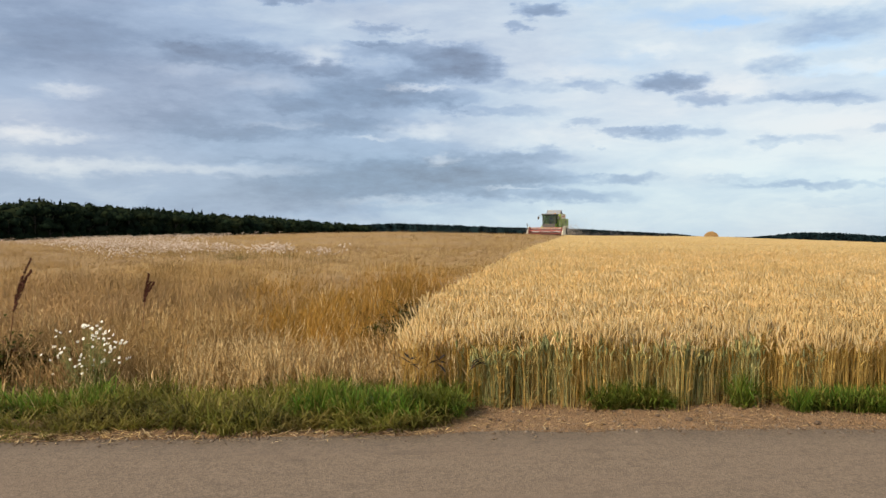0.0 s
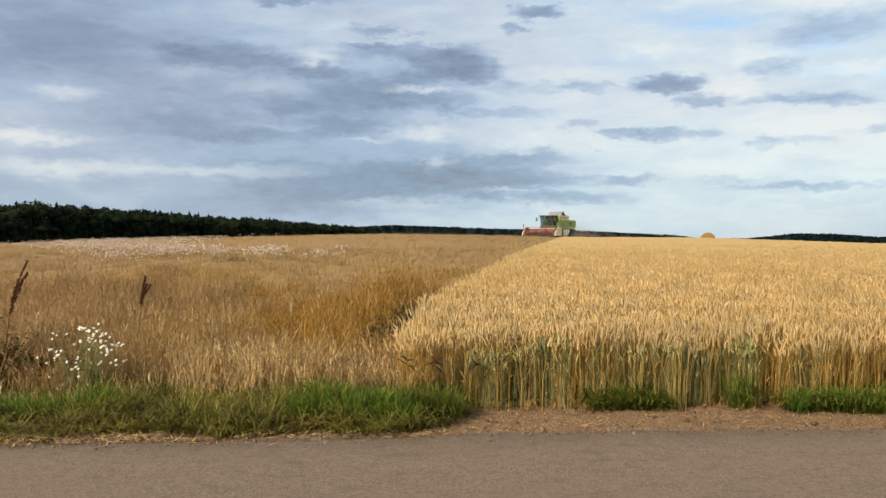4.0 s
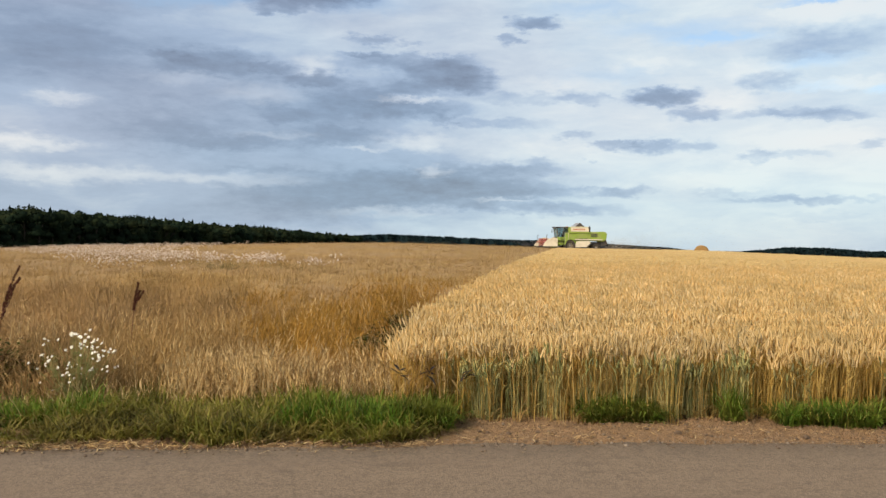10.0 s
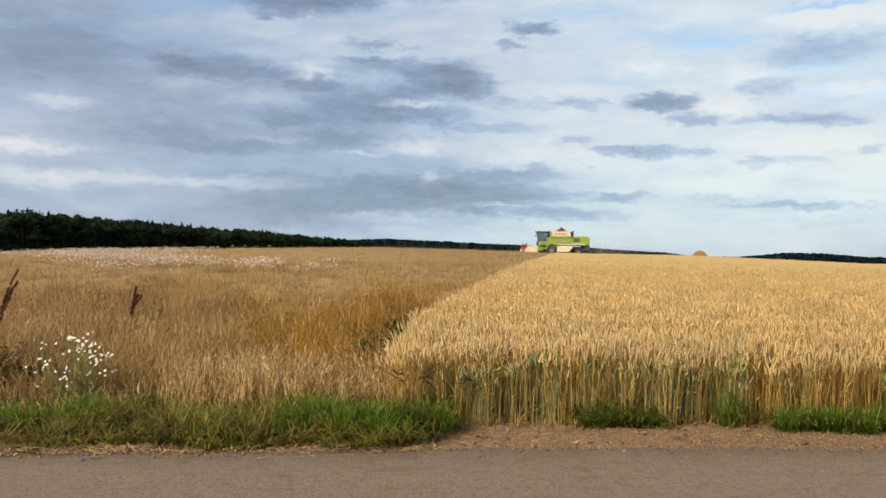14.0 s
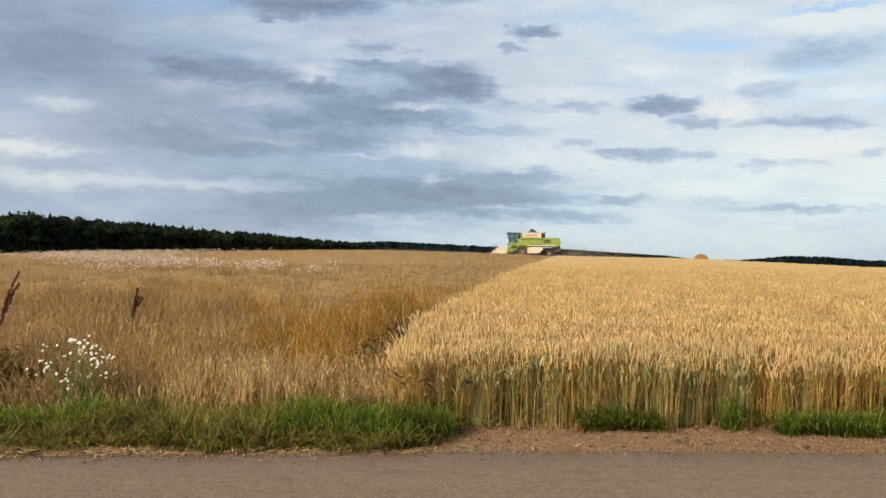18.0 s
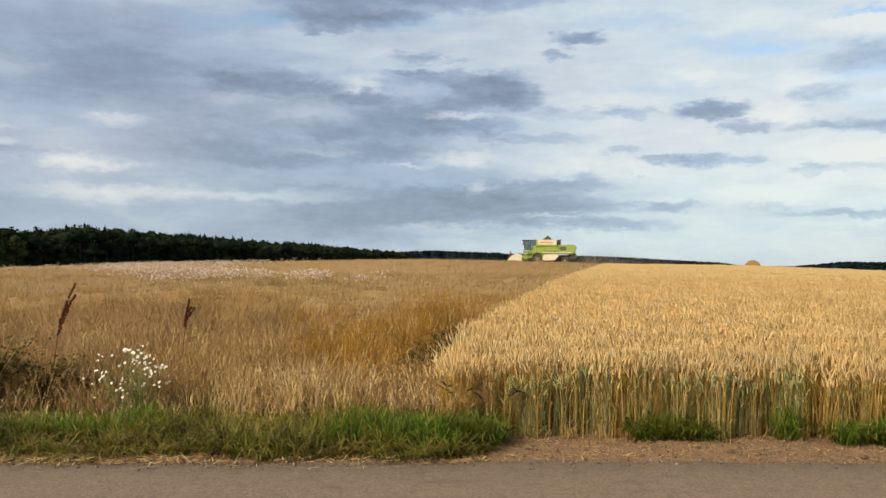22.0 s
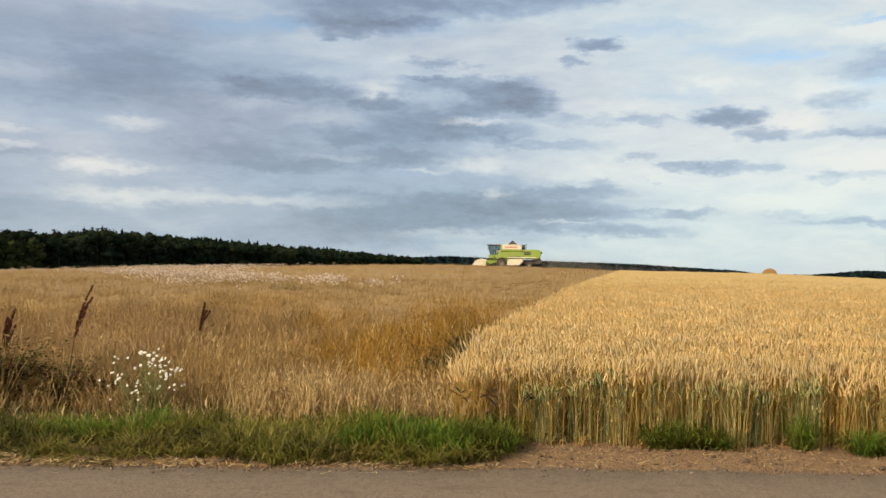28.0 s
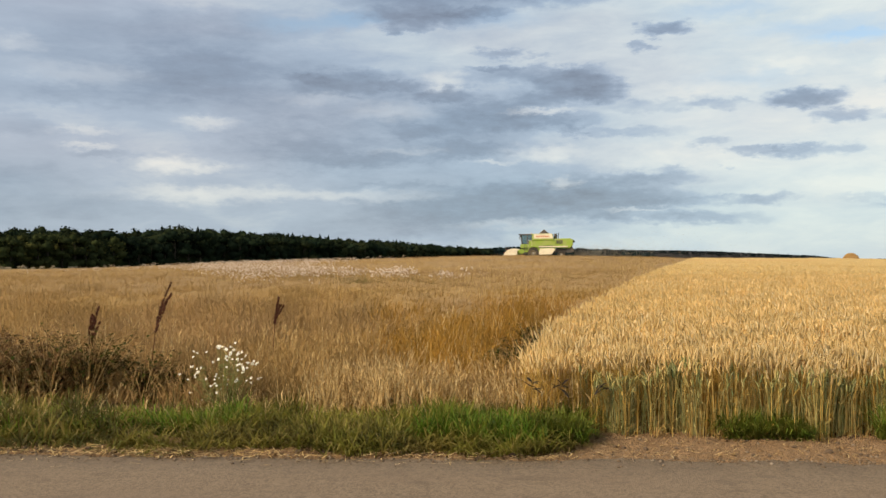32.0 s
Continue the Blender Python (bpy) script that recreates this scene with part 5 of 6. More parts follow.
        add("front_pillar", lambda b: prism(b, [(1.62, 1.95), (1.84, 3.28), (1.74, 3.28), (1.52, 1.95)], min(0.84 * side, 0.92 * side), max(0.84 * side, 0.92 * side)), DARK, "dark cab pillar", cab)
        add("door_pillar", lambda b: solid(b, (0.08, 0.06, 1.3), (0.85, 0.9 * side, 2.6), 0.015), DARK, "dark cab pillar", cab)
    add("front_apron", lambda b: prism(b, [(1.775, 1.48), (1.775, 1.97), (1.80, 1.97), (1.80, 1.48)], -0.93, 0.93), DARK, "dark panel below the windscreen", cab)
    add("cab_roof", lambda b: solid(b, (2.05, 2.0, 0.16), (1.0, 0, 3.33), 0.06), DARK, "dark cab roof", cab)
    add("windscreen", lambda b: prism(b, [(1.63, 1.98), (1.83, 3.25), (1.81, 3.25), (1.61, 1.98)], -0.83, 0.83), GLASS, "tinted glass windscreen", cab)
    for s in (1, -1):
        add("side_window", lambda b: prism(b, [(0.90, 1.98), (0.90, 3.24), (1.76, 3.24), (1.55, 1.98)], s * 0.875, s * 0.89), GLASS, "", cab)
        add("side_window", lambda b: prism(b, [(0.17, 1.98), (0.17, 3.24), (0.81, 3.24), (0.81, 1.98)], s * 0.875, s * 0.89), GLASS, "", cab)
    add("back_wall", lambda b: solid(b, (0.05, 1.7, 1.3), (0.12, 0, 2.6), 0.01), DARK, "", cab)
    add("driver_seat", lambda b: [solid(b, (0.5, 0.5, 0.14), (0.6, 0, 2.25), 0.05), solid(b, (0.12, 0.5, 0.65), (0.38, 0, 2.58), 0.05), solid(b, (0.3, 0.3, 0.3), (0.6, 0, 2.05), 0.03)], SEAT, "empty dark driver's seat", cab)
    add("steering_column", lambda b: [rod(b, (1.3, 0, 1.95), (1.15, 0, 2.55), 0.03), rod(b, (1.15, 0, 2.55), (1.13, 0, 2.6), 0.2, 18)], DARK, "", cab)
    add("beacon", lambda b: rod(b, (0.3, 0.6, 3.4), (0.3, 0.6, 3.56), 0.06, 12), AMBER, "amber warning beacon", cab)
    add("access_ladder", lambda b: [rod(b, (0.75, 1.35, 0.5), (0.75, 1.1, 1.9), 0.025), rod(b, (1.2, 1.35, 0.5), (1.2, 1.1, 1.9), 0.025)] + [rod(b, (0.75, 1.34 - 0.05 * k, 0.55 + 0.3 * k), (1.2, 1.34 - 0.05 * k, 0.55 + 0.3 * k), 0.02) for k in range(5)], DARK)
    add("handrail", lambda b: [rod(b, (0.7, 1.3, 1.5), (0.7, 1.3, 2.5), 0.018), rod(b, (0.7, 1.3, 2.5), (0.2, 1.3, 2.5), 0.018), rod(b, (0.2, 1.3, 2.5), (0.2, 1.3, 1.6), 0.018)], CREAM)
    # intake and cutting table
    add("feeder_house", lambda b: prism(b, [(0.5, 1.0), (0.7, 1.65), (2.35, 1.05), (2.35, 0.40)], -0.65, 0.65, 0.04), LIME, "dusty lime green feeder house")
    header = new("cutting_table")
    header.parent = c
    tagged(header, "wide cutting table with cream ends")
    add("header_trough", lambda b: prism(b, [(2.30, 0.22), (2.30, 1.12), (2.40, 1.14), (2.48, 0.55), (2.75, 0.32), (3.45, 0.24), (3.45, 0.18)], -2.5, 2.5, 0.01), DARK, "dark steel cutting table trough", header)
    add("header_beam", lambda b: solid(b, (0.16, 5.0, 0.16), (2.30, 0, 1.12), 0.03), CREAM, "cream beam along the cutting table", header)
    add("intake_auger", lambda b: [rod(b, (2.85, -2.45, 0.62), (2.85, 2.45, 0.62), 0.17, 16)] + [rod(b, (2.85, -2.4 + 0.2 * k, 0.62), (2.85, -2.37 + 0.2 * k, 0.62), 0.29, 16) for k in range(25)], STEEL, "steel intake auger", header)
    add("cutter_bar", lambda b: [solid(b, (0.10, 5.0, 0.03), (3.50, 0, 0.20), 0.005)] + [prism(b, [(3.52, 0.19), (3.52, 0.22), (3.68, 0.20)], -2.45 + 0.15 * k - 0.02, -2.45 + 0.15 * k + 0.02) for k in range(34)], DARK, "", header)
    for s in (1, -1):
        add("divider", lambda b: prism(b, [(2.10, 0.20), (2.10, 1.30), (2.75, 1.45), (3.55, 1.15), (4.20, 0.30), (4.15, 0.18)], s * 2.50, s * 2.62, 0.03), CREAM, "cream end panel of the cutting table", header)
        add("divider_post", lambda b: [rod(b, (3.75, s * 2.56, 0.6), (3.65, s * 2.58, 1.75), 0.035), solid(b, (0.05, 0.12, 0.22), (3.65, s * 2.58, 1.72), 0.01)], DARK, "", header)
        add("reel_arm", lambda b: rod(b, (2.3, s * 2.38, 1.15), (3.55, s * 2.38, 1.22), 0.05), RED, "", header)
        add("lift_ram", lambda b: rod(b, (0.9, s * 0.5, 0.75), (2.3, s * 0.5, 0.45), 0.05), STEEL)
    # reel: turns on its own axle
    reel = new("reel")
    reel.parent = c
    reel.matrix_basis = pose(3.40, 0, 0.78)
    tagged(reel, "red tined reel")
    add("reel_axle", lambda b: rod(b, (0, -2.35, 0), (0, 2.35, 0), 0.07, 12), RED, "", reel)
    for k in range(5):
        a = 2 * math.pi * k / 5
        x, z = 0.44 * math.cos(a), 0.44 * math.sin(a)
        add("reel_bar", lambda b: [rod(b, (x, -2.35, z), (x, 2.35, z), 0.026, 8)] + [rod(b, (x, -2.3 + 0.2 * j, z), (x * 1.0 + 0.10, -2.3 + 0.2 * j, z - 0.22), 0.012, 4) for j in range(24)], RED, "red reel bar with spring tines", reel)
    for y in (-2.3, -0.8, 0.8, 2.3):
        add("reel_spider", lambda b: [rod(b, (0, y, 0), (0.44 * math.cos(2 * math.pi * k / 5), y, 0.44 * math.sin(2 * math.pi * k / 5)), 0.03, 6) for k in range(5)] + [rod(b, (0.34 * math.cos(2 * math.pi * k / 5), y, 0.34 * math.sin(2 * math.pi * k / 5)), (0.34 * math.cos(2 * math.pi * (k + 1) / 5), y, 0.34 * math.sin(2 * math.pi * (k + 1) / 5)), 0.025, 6) for k in range(5)], RED, "red reel spider", reel)
    wheels = [(build_wheel("front_wheel", c, 0.78, 0.62, 0.0, s * 1.16, 0.36), 0.78) for s in (1, -1)]
    wheels += [(build_wheel("rear_wheel", c, 0.52, 0.38, -3.85, s * 1.05, 0.24), 0.52) for s in (1, -1)]
    return c, reel, header, wheels


combine, reel, header, wheels = build_combine()

# ---- round straw bale beyond the wheat ----
def build_bale():
    m, nt, b = material("bale_straw", 0.95)
    v = place(nt)
    g = noisen(nt, vecn(nt, "MULTIPLY", v, (9.0, 2.0, 9.0)), 3.0, 5.0, 0.7)
    col = mixn(nt, g, (0.15, 0.085, 0.030), (0.33, 0.205, 0.080))
    nt.links.new(col, b.inputs["Base Color"])
    bump(nt, b, g, 1.0, 0.06)
    x, y = 0.3083 * 117.0, 117.0
    bale = thing("straw_bale", pose(x, y, float(land(x, y)), 0, 0, -17), "large round straw bale standing on the stubble behind the wheat", "straw bale")
    bm = bmesh.new()
    prof = [(0.02, -0.62), (0.5, -0.63), (0.86, -0.61), (0.97, -0.55), (1.0, -0.3), (1.0, 0.3), (0.97, 0.55), (0.86, 0.61), (0.5, 0.63), (0.02, 0.62)]
    spun(bm, prof, 40)
    for vv in bm.verts:
        n = noise.noise(vv.co * 3.1) * 0.03
        vv.co.x *= 1 + n
        vv.co.z *= 1 + n
    bmesh.ops.translate(bm, verts=bm.verts, vec=(0, 0, 0.985))
    part("roll", bm, m, bale)
    bm = bmesh.new()
    for k in range(9):
        yy = -0.5 + 0.125 * k
        pts = [(1.012 * math.cos(2 * math.pi * j / 32), yy, 0.985 + 1.012 * math.sin(2 * math.pi * j / 32)) for j in range(33)]
        for p, q in zip(pts[:-1], pts[1:]):
            rod(bm, p, q, 0.006, 4)
    part("twine", bm, STRAW, bale, "thin pale binding twine")
    return bale


build_bale()


# ---- flowering and seeding plants of the verge ----
def curve_stem(bm, pts, r0, r1, sides=5):
    """A tapering round stem through several places."""
    rings = []
    for k, p in enumerate(pts):
        f = k / (len(pts) - 1)
        r = r0 + (r1 - r0) * f
        rings.append([bm.verts.new((p[0] + r * math.cos(2 * math.pi * s / sides), p[1] + r * math.sin(2 * math.pi * s / sides), p[2])) for s in range(sides)])
    for a, b in zip(rings[:-1], rings[1:]):
        for s in range(sides):
            bm.faces.new((a[s], a[(s + 1) % sides], b[(s + 1) % sides], b[s]))


def leaf_into(bm, base, turn, length, width, rise, droop, steps=5):
    """A broad pointed leaf with a fold along the midrib."""
    ca, sa = math.cos(turn), math.sin(turn)
    rows = []
    for k in range(steps + 1):
        f = k / steps
        d, z = length * f, rise * f - droop * f * f
        w = width * 0.5 * math.sin(math.pi * min(0.04 + f * 0.96, 1.0)) ** 0.7 + 0.0005
        rows.append([bm.verts.new((base[0] + d * ca - e * w * sa, base[1] + d * sa + e * w * ca, base[2] + z + abs(e) * w * 0.25)) for e in (-1, 0, 1)])
    for a, b in zip(rows[:-1], rows[1:]):
        for i in (0, 1):
            bm.faces.new((a[i], a[i + 1], b[i + 1], b[i]))


def flower_meshes():
    bm = bmesh.new()
    for k in range(13):
        leaf_into(bm, (0, 0, 0), 2 * math.pi * k / 13, 0.028, 0.0105, 0.004, 0.008, 2)
    petals = bpy.data.meshes.new("petals")
    bm.to_mesh(petals)
    bm.free()
    petals.materials.append(PETAL)
    bm = bmesh.new()
    bmesh.ops.create_uvsphere(bm, u_segments=10, v_segments=6, radius=0.0088)
    for v in bm.verts:
        v.co.z = v.co.z * 0.7 + 0.003
    disc = bpy.data.meshes.new("disc")
    bm.to_mesh(disc)
    bm.free()
    disc.materials.append(DISC)
    return petals, disc


PETALS, DISC_MESH = flower_meshes()
STEM_GREEN = plant_mat("flower_stem", [(0.15, 0.18, 0.05), (0.20, 0.21, 0.07), (0.26, 0.22, 0.09)], None)


def build_daisies(x, y, heads, label):
    """A branched clump of white daisies; heads are bearings of each flower from the root: aside, away, up."""
    r = random.Random(int(x * 100))
    d = thing("daisy_clump", pose(x, y, float(land(x, y))), label, "flowers")
    for k, (a, b, h) in enumerate(heads):
        bm = bmesh.new()
        root = (a * 0.15 + r.uniform(-0.04, 0.04), b * 0.2 + r.uniform(-0.04, 0.04), 0.0)
        pts = [(root[0] + (a - root[0]) * f ** 1.4 + r.uniform(-0.006, 0.006), root[1] + (b - root[1]) * f ** 1.4, h * f) for f in (0, 0.25, 0.5, 0.75, 1.0)]
        pts[-1] = (a, b, h - 0.004)
        curve_stem(bm, pts, 0.0035, 0.0016)
        for _ in range(11):
            f = r.uniform(0.15, 0.9)
            i = int(f * 4)
            p = pts[i]
            leaf_into(bm, p, r.uniform(0, 6.3), r.uniform(0.03, 0.08), 0.009, 0.03, 0.02, 3)
        part("stem", bm, STEM_GREEN, d)
        head = new("flower_head")
        head.parent = d
        head.matrix_basis = pose(a, b, h, r.uniform(25, 75), r.uniform(-30, 30), r.uniform(-40, 40)) @ Matrix.Scale(r.uniform(0.40, 0.60), 4)
        shared("petals", PETALS, head)
        shared("disc", DISC_MESH, head)
    return d


r = random.Random(4)
heads = []
for cx, cz, sx, sz, k in ((-0.03, 0.745, 0.05, 0.02, 9), (0.11, 0.67, 0.07, 0.05, 22), (0.22, 0.56, 0.07, 0.05, 17), (0.20, 0.45, 0.08, 0.03, 9), (-0.32, 0.49, 0.06, 0.03, 9), (-0.28, 0.675, 0.035, 0.02, 4), (-0.2, 0.56, 0.04, 0.02, 3), (-0.06, 0.42, 0.06, 0.04, 13), (0.0, 0.33, 0.03, 0.02, 3), (-0.29, 0.31, 0.01, 0.01, 1), (-0.29, 0.20, 0.01, 0.01, 1)):
    for _ in range(k):
        heads.append((r.gauss(cx, sx * 0.75), r.uniform(-0.16, 0.2), min(r.gauss(cz, sz * 0.8), 0.80)))
build_daisies(-3.29, 8.05, heads, "clump of white daisies with yellow discs in the verge grass")


def build_dock(x, y, height, bend, spread, low, label, seed):
    """A dead dock: a reddish-brown stem with whorls of seeds up several branches."""
    r = random.Random(seed)
    d = thing("dock_plant", pose(x, y, float(land(x, y))), label, "weed", "dead docks in the dry grass")
    axis = [(bend * f ** 3.2, 0.0, height * f) for f in (0, 0.2, 0.4, 0.6, 0.8, 1.0)]
    bm = bmesh.new()
    curve_stem(bm, axis, 0.007, 0.002, 6)
    part("stem", bm, SEED, d, "reddish-brown dry stem")
    branches = [(low, 1.0, 0.0, 0.0, 1.0)]
    for k in range(spread):
        f = low + 0.62 * (1 - low) * (k + r.random()) / spread
        branches.append((f, min(f + r.uniform(0.12, 0.20), 0.92), r.uniform(0.03, 0.08), r.choice((0.0, 0.0, 3.14)) + r.uniform(-0.6, 0.6), 0.9))
    for f0, f1, out, turn, k0 in branches:
        bm = bmesh.new()
        n = int((f1 - f0) * 62)
        pts = []
        for k in range(n + 1):
            g = k / n
            f = f0 + (f1 - f0) * g
            pts.append((bend * f ** 3.2 + out * g ** 0.6 * math.cos(turn), out * g ** 0.6 * math.sin(turn), height * f))
        curve_stem(bm, pts[::6] + [pts[-1]] if len(pts) > 8 else pts, 0.003, 0.0012, 4)
        for k, p in enumerate(pts):
            if (k % 9) > 7 or r.random() < 0.08:
                continue
            w = 0.0155 * k0 * (1.1 - 0.6 * k / n)
            for _ in range(13):
                a, dd = r.uniform(0, 6.3), r.uniform(0.3, 1.0) * w
                c = Vector((p[0] + dd * math.cos(a), p[1] + dd * math.sin(a), p[2] + r.uniform(-0.008, 0.008)))
                e = Vector((r.uniform(-1, 1), r.uniform(-1, 1), r.uniform(-1, 1))).normalized() * 0.0105
                g2 = e.orthogonal().normalized() * 0.009
                vs = [bm.verts.new(c + e), bm.verts.new(c + g2), bm.verts.new(c - e), bm.verts.new(c - g2)]
                bm.faces.new(vs)
        part("seed_branch", bm, SEED, d, "dark rust-brown seed whorls")
    bm = bmesh.new()
    for _ in range(4):
        leaf_into(bm, axis[1], r.uniform(0, 6.3), r.uniform(0.12, 0.22), 0.05, 0.05, 0.14)
    part("withered_leaf", bm, DEAD, d, "withered brown leaves")
    return d


build_dock(-4.45, 8.9, 1.33, 0.23, 4, 0.60, "tall dead dock with a leaning rust-brown seed head", 1)
build_dock(-3.33, 9.6, 1.14, 0.08, 3, 0.74, "small dead dock with a thin rust-brown seed head", 2)
build_dock(-5.12, 8.8, 1.08, 0.12, 6, 0.62, "bushy dead dock with several rust-brown seed branches", 3)


def build_weed_bush(x, y, size, label, seed, green):
    """A tangled bush of dark stems, dry twigs and leaves."""
    r = random.Random(seed)
    d = thing("weed_bush", pose(x, y, float(land(x, y))), label, "weed bush", "weeds behind the verge")
    stems, leaves, twigs, husks = bmesh.new(), bmesh.new(), bmesh.new(), bmesh.new()
    for k in range(150):
        a, l = r.uniform(0, 6.3), size * r.uniform(0.5, 1.0)
        out = l * r.uniform(0.15, 0.75)
        pts = [(out * f ** 1.3 * math.cos(a), 0.5 * out * f ** 1.3 * math.sin(a), l * f * (1 - 0.18 * f)) for f in (0, 0.3, 0.6, 1.0)]
        curve_stem(stems if k % 2 else twigs, pts, 0.005, 0.0015, 4)
        for _ in range(8):
            f = r.uniform(0.2, 1.0)
            p = (out * f ** 1.3 * math.cos(a), 0.5 * out * f ** 1.3 * math.sin(a), l * f * (1 - 0.18 * f))
            leaf_into(leaves if r.random() < green else husks, p, r.uniform(0, 6.3), r.uniform(0.04, 0.10), r.uniform(0.018, 0.04), r.uniform(-0.02, 0.03), r.uniform(0, 0.03), 2)
    part("stem", stems, DEAD, d, "dark dry stems")
    tagged(part("withered_leaf", husks, DEAD, d), "withered brown leaves", kind="stuff")
    part("twig", twigs, PALE, d, "pale bleached twigs")
    tagged(part("foliage", leaves, WEED, d), "dull dark green leaves", kind="stuff")
    return d


build_weed_bush(-4.98, 8.55, 1.10, "dark tangled weed bush with dull green leaves", 1, 0.9)
build_weed_bush(-4.40, 8.65, 0.80, "low dark green weed bush among dry grass", 2, 0.8)
build_weed_bush(-5.75, 8.55, 1.12, "dead brown weed bush with bleached twigs", 3, 0.2)
build_weed_bush(-6.45, 8.6, 1.12, "dead brown weed bush with bleached twigs", 4, 0.15)
build_weed_bush(-5.38, 8.45, 1.0, "tangled weed bush with brown and dull green leaves", 8, 0.5)
build_weed_bush(-6.10, 8.40, 1.02, "dead brown weed bush with bleached twigs", 9, 0.2)
build_weed_bush(-7.0, 8.5, 0.9, "dead brown weed bush with bleached twigs", 10, 0.2)
build_weed_bush(-3.95, 8.75, 0.58, "low weed bush with brown and green leaves", 11, 0.5)
build_weed_bush(-0.66, 10.2, 0.66, "low dark green weeds between grass and wheat", 5, 1.0)
build_weed_bush(-0.52, 11.2, 0.74, "low dark green weeds between grass and wheat", 6, 1.0)
build_weed_bush(-0.38, 12.8, 0.78, "low dark green weeds between grass and wheat", 7, 1.0)


WITHERED = plant_mat("withered_black_leaf", [(0.020, 0.014, 0.010), (0.030, 0.020, 0.012)], None, through_light=0.05)


def build_twig(x, y, lift, seed, label):
    """A bent dry stem with a few blackish curled leaves, in front of the wheat."""
    g = random.Random(seed)
    d = thing("withered_weed", pose(x, y, 0), label, "weed", "withered weeds before the wheat")
    bm = bmesh.new()
    curve_stem(bm, [(-0.05, 0, 0), (-0.035, 0, 0.2 + lift * 0.5), (-0.01, 0, 0.36 + lift), (0.03, 0, 0.43 + lift)], 0.004, 0.002, 5)
    part("stem", bm, STRAW, d)
    for k in range(7):
        bm = bmesh.new()
        turn = g.choice((0.0, math.pi)) + g.uniform(-0.6, 0.6)
        leaf_into(bm, (g.uniform(-0.02, 0.03), g.uniform(-0.02, 0.02), g.uniform(0.37, 0.45) + lift), turn, g.uniform(0.06, 0.10), g.uniform(0.032, 0.05), g.uniform(-0.05, 0.08), g.uniform(-0.02, 0.06), 3)
        part("leaf", bm, WITHERED, d, "blackish withered leaf")
    bm = bmesh.new()
    leaf_into(bm, (-0.05, 0, 0.22 + lift), 2.6, 0.10, 0.022, 0.20, 0.06, 4)
    part("leaf", bm, PALE, d, "pale bent straw leaf")
    return d


build_twig(-0.31, 7.5, 0.09, 1, "withered weed with blackish leaves before the wheat")
build_twig(-0.05, 7.78, 0.02, 2, "small withered weed with dark leaves against the wheat")
build_twig(0.30, 7.78, 0.03, 3, "small withered weed with dark leaves against the wheat")


# single larger stones on the crumbled edge of the road
def build_stone_mesh(seed):
    g = random.Random(seed)
    bm = bmesh.new()
    bmesh.ops.create_icosphere(bm, subdivisions=2, radius=1.0)
    for v in bm.verts:
        v.co *= 1 + 0.35 * noise.noise(v.co * 1.3 + Vector((seed * 3.7, 0, 0)))
        v.co.z *= 0.55
        v.co.y *= 0.8
    me = bpy.data.meshes.new("stone")
    bm.to_mesh(me)
    bm.free()
    me.materials.append(STONE)
    return me


stone_meshes = [build_stone_mesh(k) for k in range(4)]
g = random.Random(8)
for k in range(34):
    x = g.uniform(-6.5, 5.0)
    y = float(road_edge(x)) + g.gauss(0.06, 0.07) if k % 2 or x < 0.2 else float(road_edge(x)) + g.uniform(0.0, 0.6)
    size = g.uniform(0.014, 0.032)
    st = new("stone", stone_meshes[k % 4])
    st.matrix_basis = pose(x, y, size * 0.3 + max(0.028 if y < road_edge(x) - 0.03 else 0.0, float(soil_top(x, y))), 0, 0, g.uniform(0, 360)) @ Matrix.Scale(size, 4)
    tagged(st, "small pale grey-brown stone on the crumbled road edge", "stone", "stones along the road edge")


# ---- chaff and dust behind the harvester ----
CHAFF = plant_mat("chaff", [(0.38, 0.33, 0.27), (0.44, 0.39, 0.33), (0.32, 0.27, 0.22)], None, through_light=0.4)


def build_dust():
    """Chaff hanging in the air behind the straw outlet: many loose flakes that drift along with the machine."""
    g = np.random.default_rng(3)
    k = 11000
    along = g.gamma(1.6, 3.2, k)
    v0 = np.stack([-5.3 - along, g.normal(0, 0.7, k) * (0.6 + 0.10 * along), np.abs(g.normal(0.6, 0.7, k)) * (0.8 + 0.08 * along) + 0.1], 1)
    e = g.normal(0, 1, (k, 3))
    e /= np.linalg.norm(e, axis=1)[:, None]
    f = np.cross(e, g.normal(0, 1, (k, 3)))
    f /= np.linalg.norm(f, axis=1)[:, None]
    s = g.uniform(0.016, 0.034, k)[:, None]
    V = np.stack([v0 + e * s, v0 + f * s, v0 - e * s * 0.8], 1).reshape(-1, 3)
    T = np.arange(3 * k).reshape(-1, 3)
    return tagged(new("chaff_cloud", mesh_of("chaff_cloud", V, T, np.zeros(k), [CHAFF])), "thin haze of pale chaff blowing behind the harvester", "chaff", kind="stuff")


chaff = build_dust()

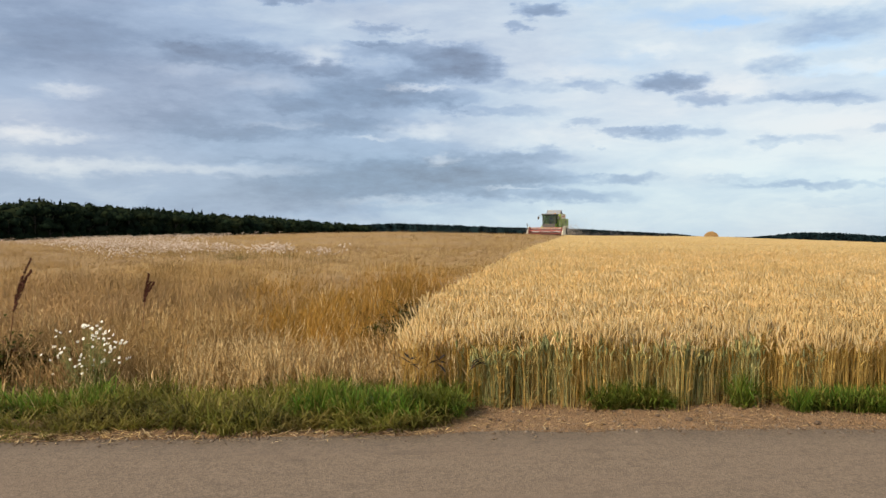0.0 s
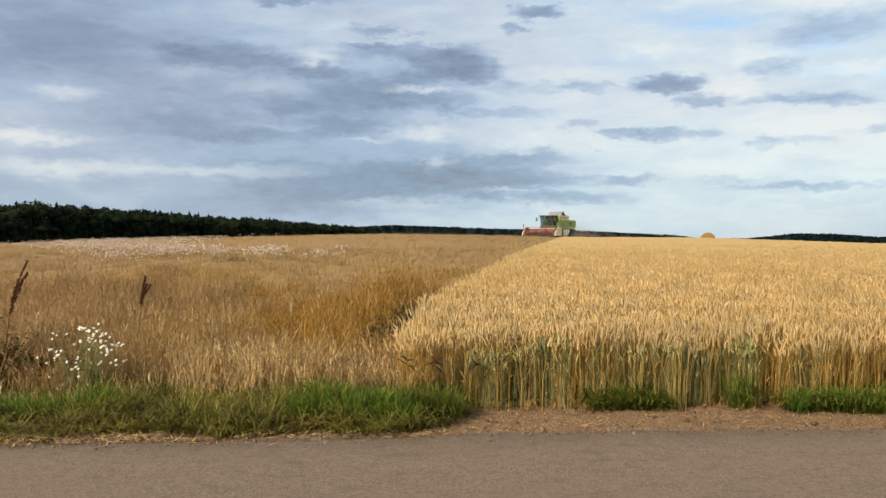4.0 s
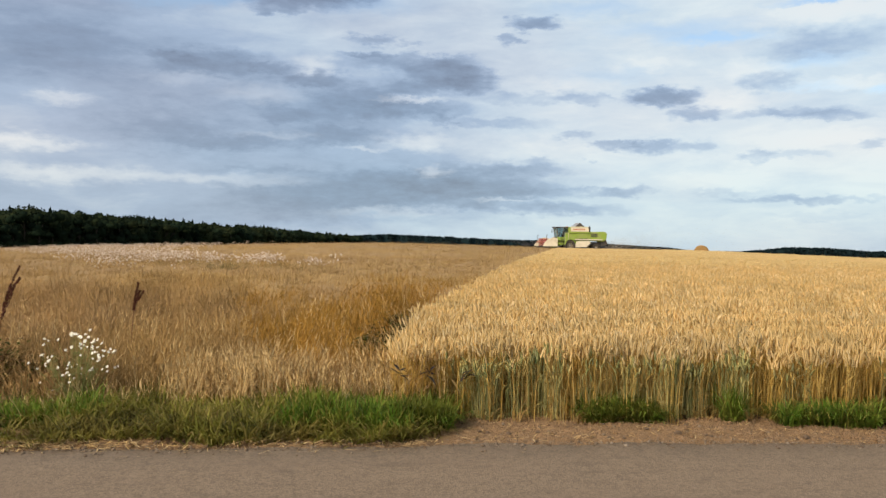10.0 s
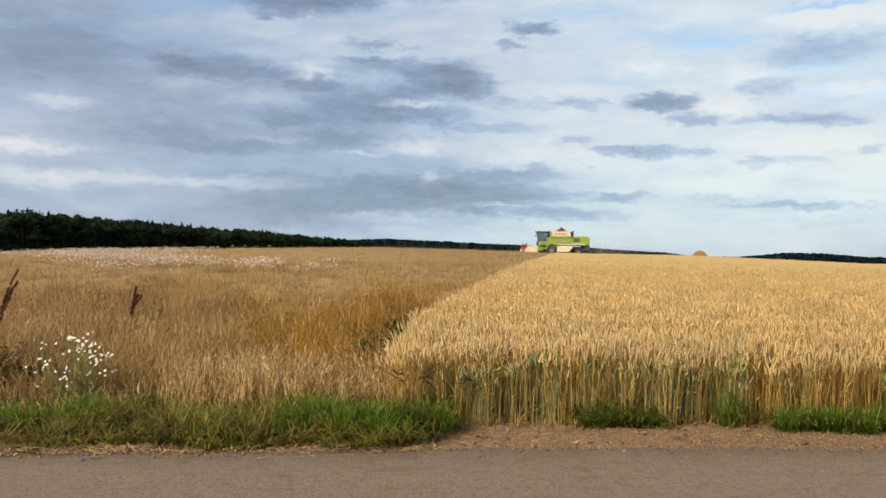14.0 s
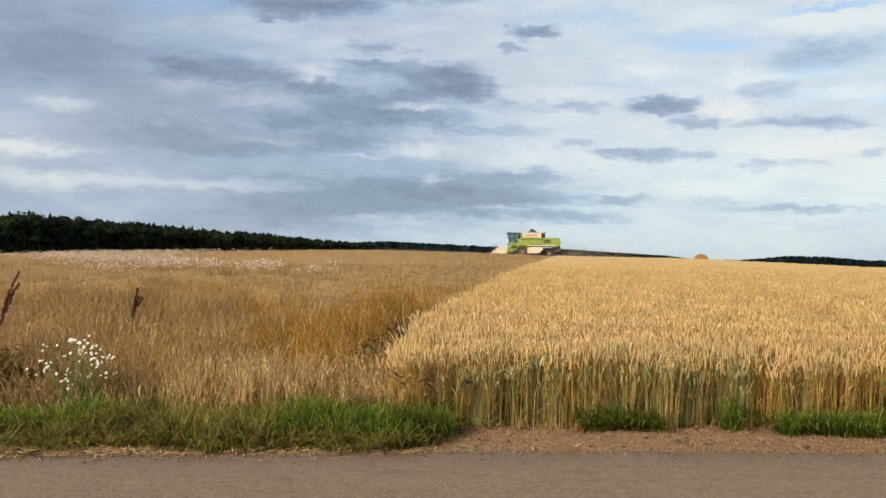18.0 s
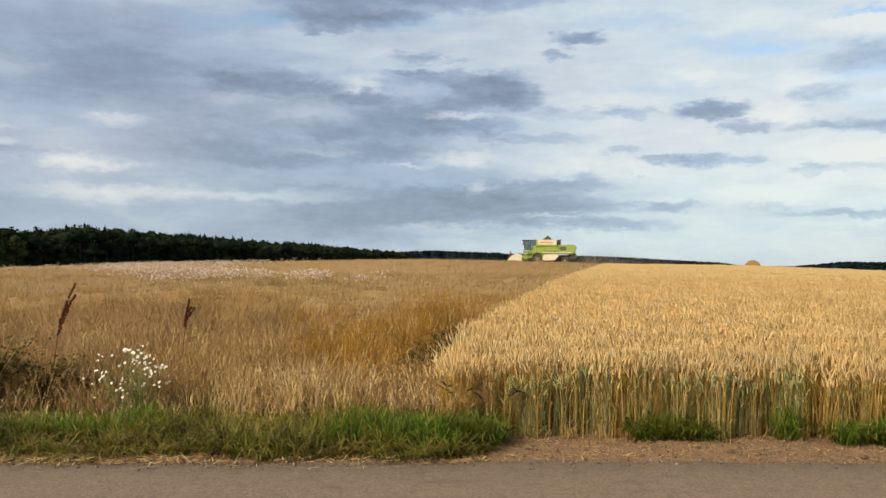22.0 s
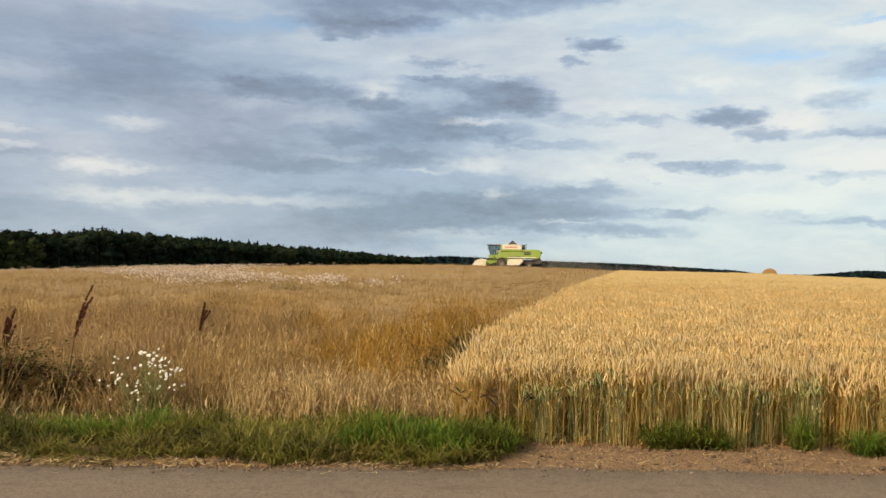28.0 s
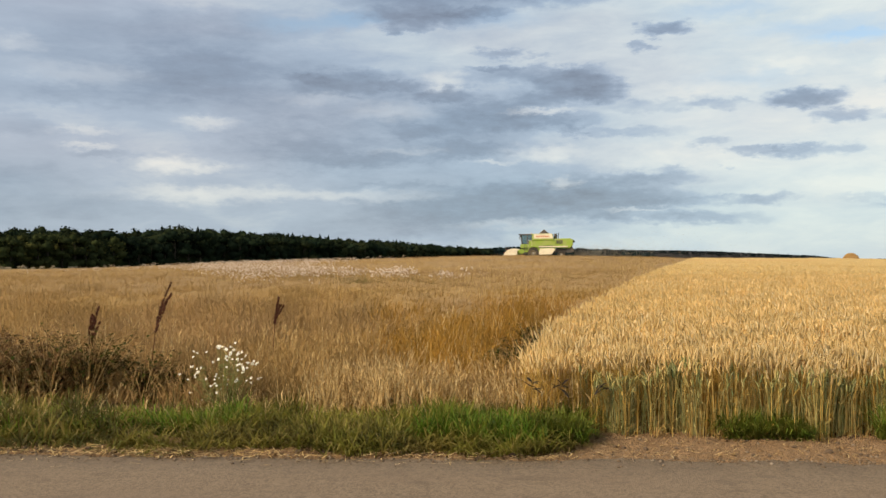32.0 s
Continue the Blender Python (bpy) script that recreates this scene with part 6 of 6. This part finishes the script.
# ---- what moves: seconds, place on the ground, and the turn of the nose from the road side towards the west ----
DRIVE = [
    (0.0, 15.75, 126.0, 22), (2.0, 15.75, 125.0, 24), (3.5, 15.85, 124.2, 31), (4.5, 16.1, 123.6, 38), (5.5, 16.55, 123.2, 46), (6.0, 17.05, 123.1, 54),
    (6.5, 17.48, 123.1, 60), (7.0, 17.88, 123.2, 66), (8.0, 18.51, 123.4, 74), (9.0, 18.90, 123.4, 79), (10.0, 18.89, 123.2, 83), (11.0, 18.60, 123.0, 85),
    (12.0, 18.10, 123.0, 87), (14.0, 16.60, 122.9, 89), (16.5, 13.95, 122.7, 90), (18.0, 12.30, 122.7, 91), (20.0, 10.07, 122.6, 91), (22.0, 7.84, 122.5, 91),
    (24.0, 5.64, 122.4, 91), (25.5, 3.95, 122.3, 91), (28.0, 0.85, 122.2, 91), (29.0, -0.55, 122.1, 91), (30.0, -1.83, 122.1, 91), (31.0, -3.10, 122.0, 91), (32.0, -4.36, 122.0, 91),
]


def combine_pose(x, y, nose):
    return pose(x, y, float(land(x, y)) + 0.12, 0, 0, 270 - nose)


def lift(t):
    """The table is carried high through the turn and let down to cut."""
    return float(np.interp(t, (0, 2.5, 5, 10, 13.5, 32), (0.18, 0.22, 0.45, 0.45, 0.05, -0.04)))


def motions():
    walk(combine, [(t, combine_pose(x, y, nose)) for t, x, y, nose in DRIVE])
    walk(chaff, [(t, combine_pose(x, y, nose)) for t, x, y, nose in DRIVE])
    # reel and wheels, in steps of half a second
    steps = [0.5 * k for k in range(65)]
    walk(header, [(t, pose(0, 0, lift(t))) for t in steps])
    walk(reel, [(t, pose(3.40, 0, 0.84 + lift(t), 0, 0, 0) @ Matrix.Rotation(radians(72.0 * k), 4, "Y")) for k, t in enumerate(steps)])
    ts, xs_, ys_, ns = zip(*DRIVE)
    gone, rolled = 0.0, []
    for k, t in enumerate(steps):
        if k:
            x0, y0, x1, y1 = (float(np.interp(a, ts, b)) for a in (steps[k - 1], t) for b in (xs_, ys_))
            n = radians(float(np.interp(t, ts, ns)))
            gone += (x1 - x0) * -math.sin(n) + (y1 - y0) * -math.cos(n)
        rolled.append(gone)
    for wheel, rad in wheels:
        m = wheel.matrix_basis.copy()
        walk(wheel, [(t, m @ Matrix.Rotation(g / rad, 4, "Y")) for t, g in zip(steps, rolled)])


motions()
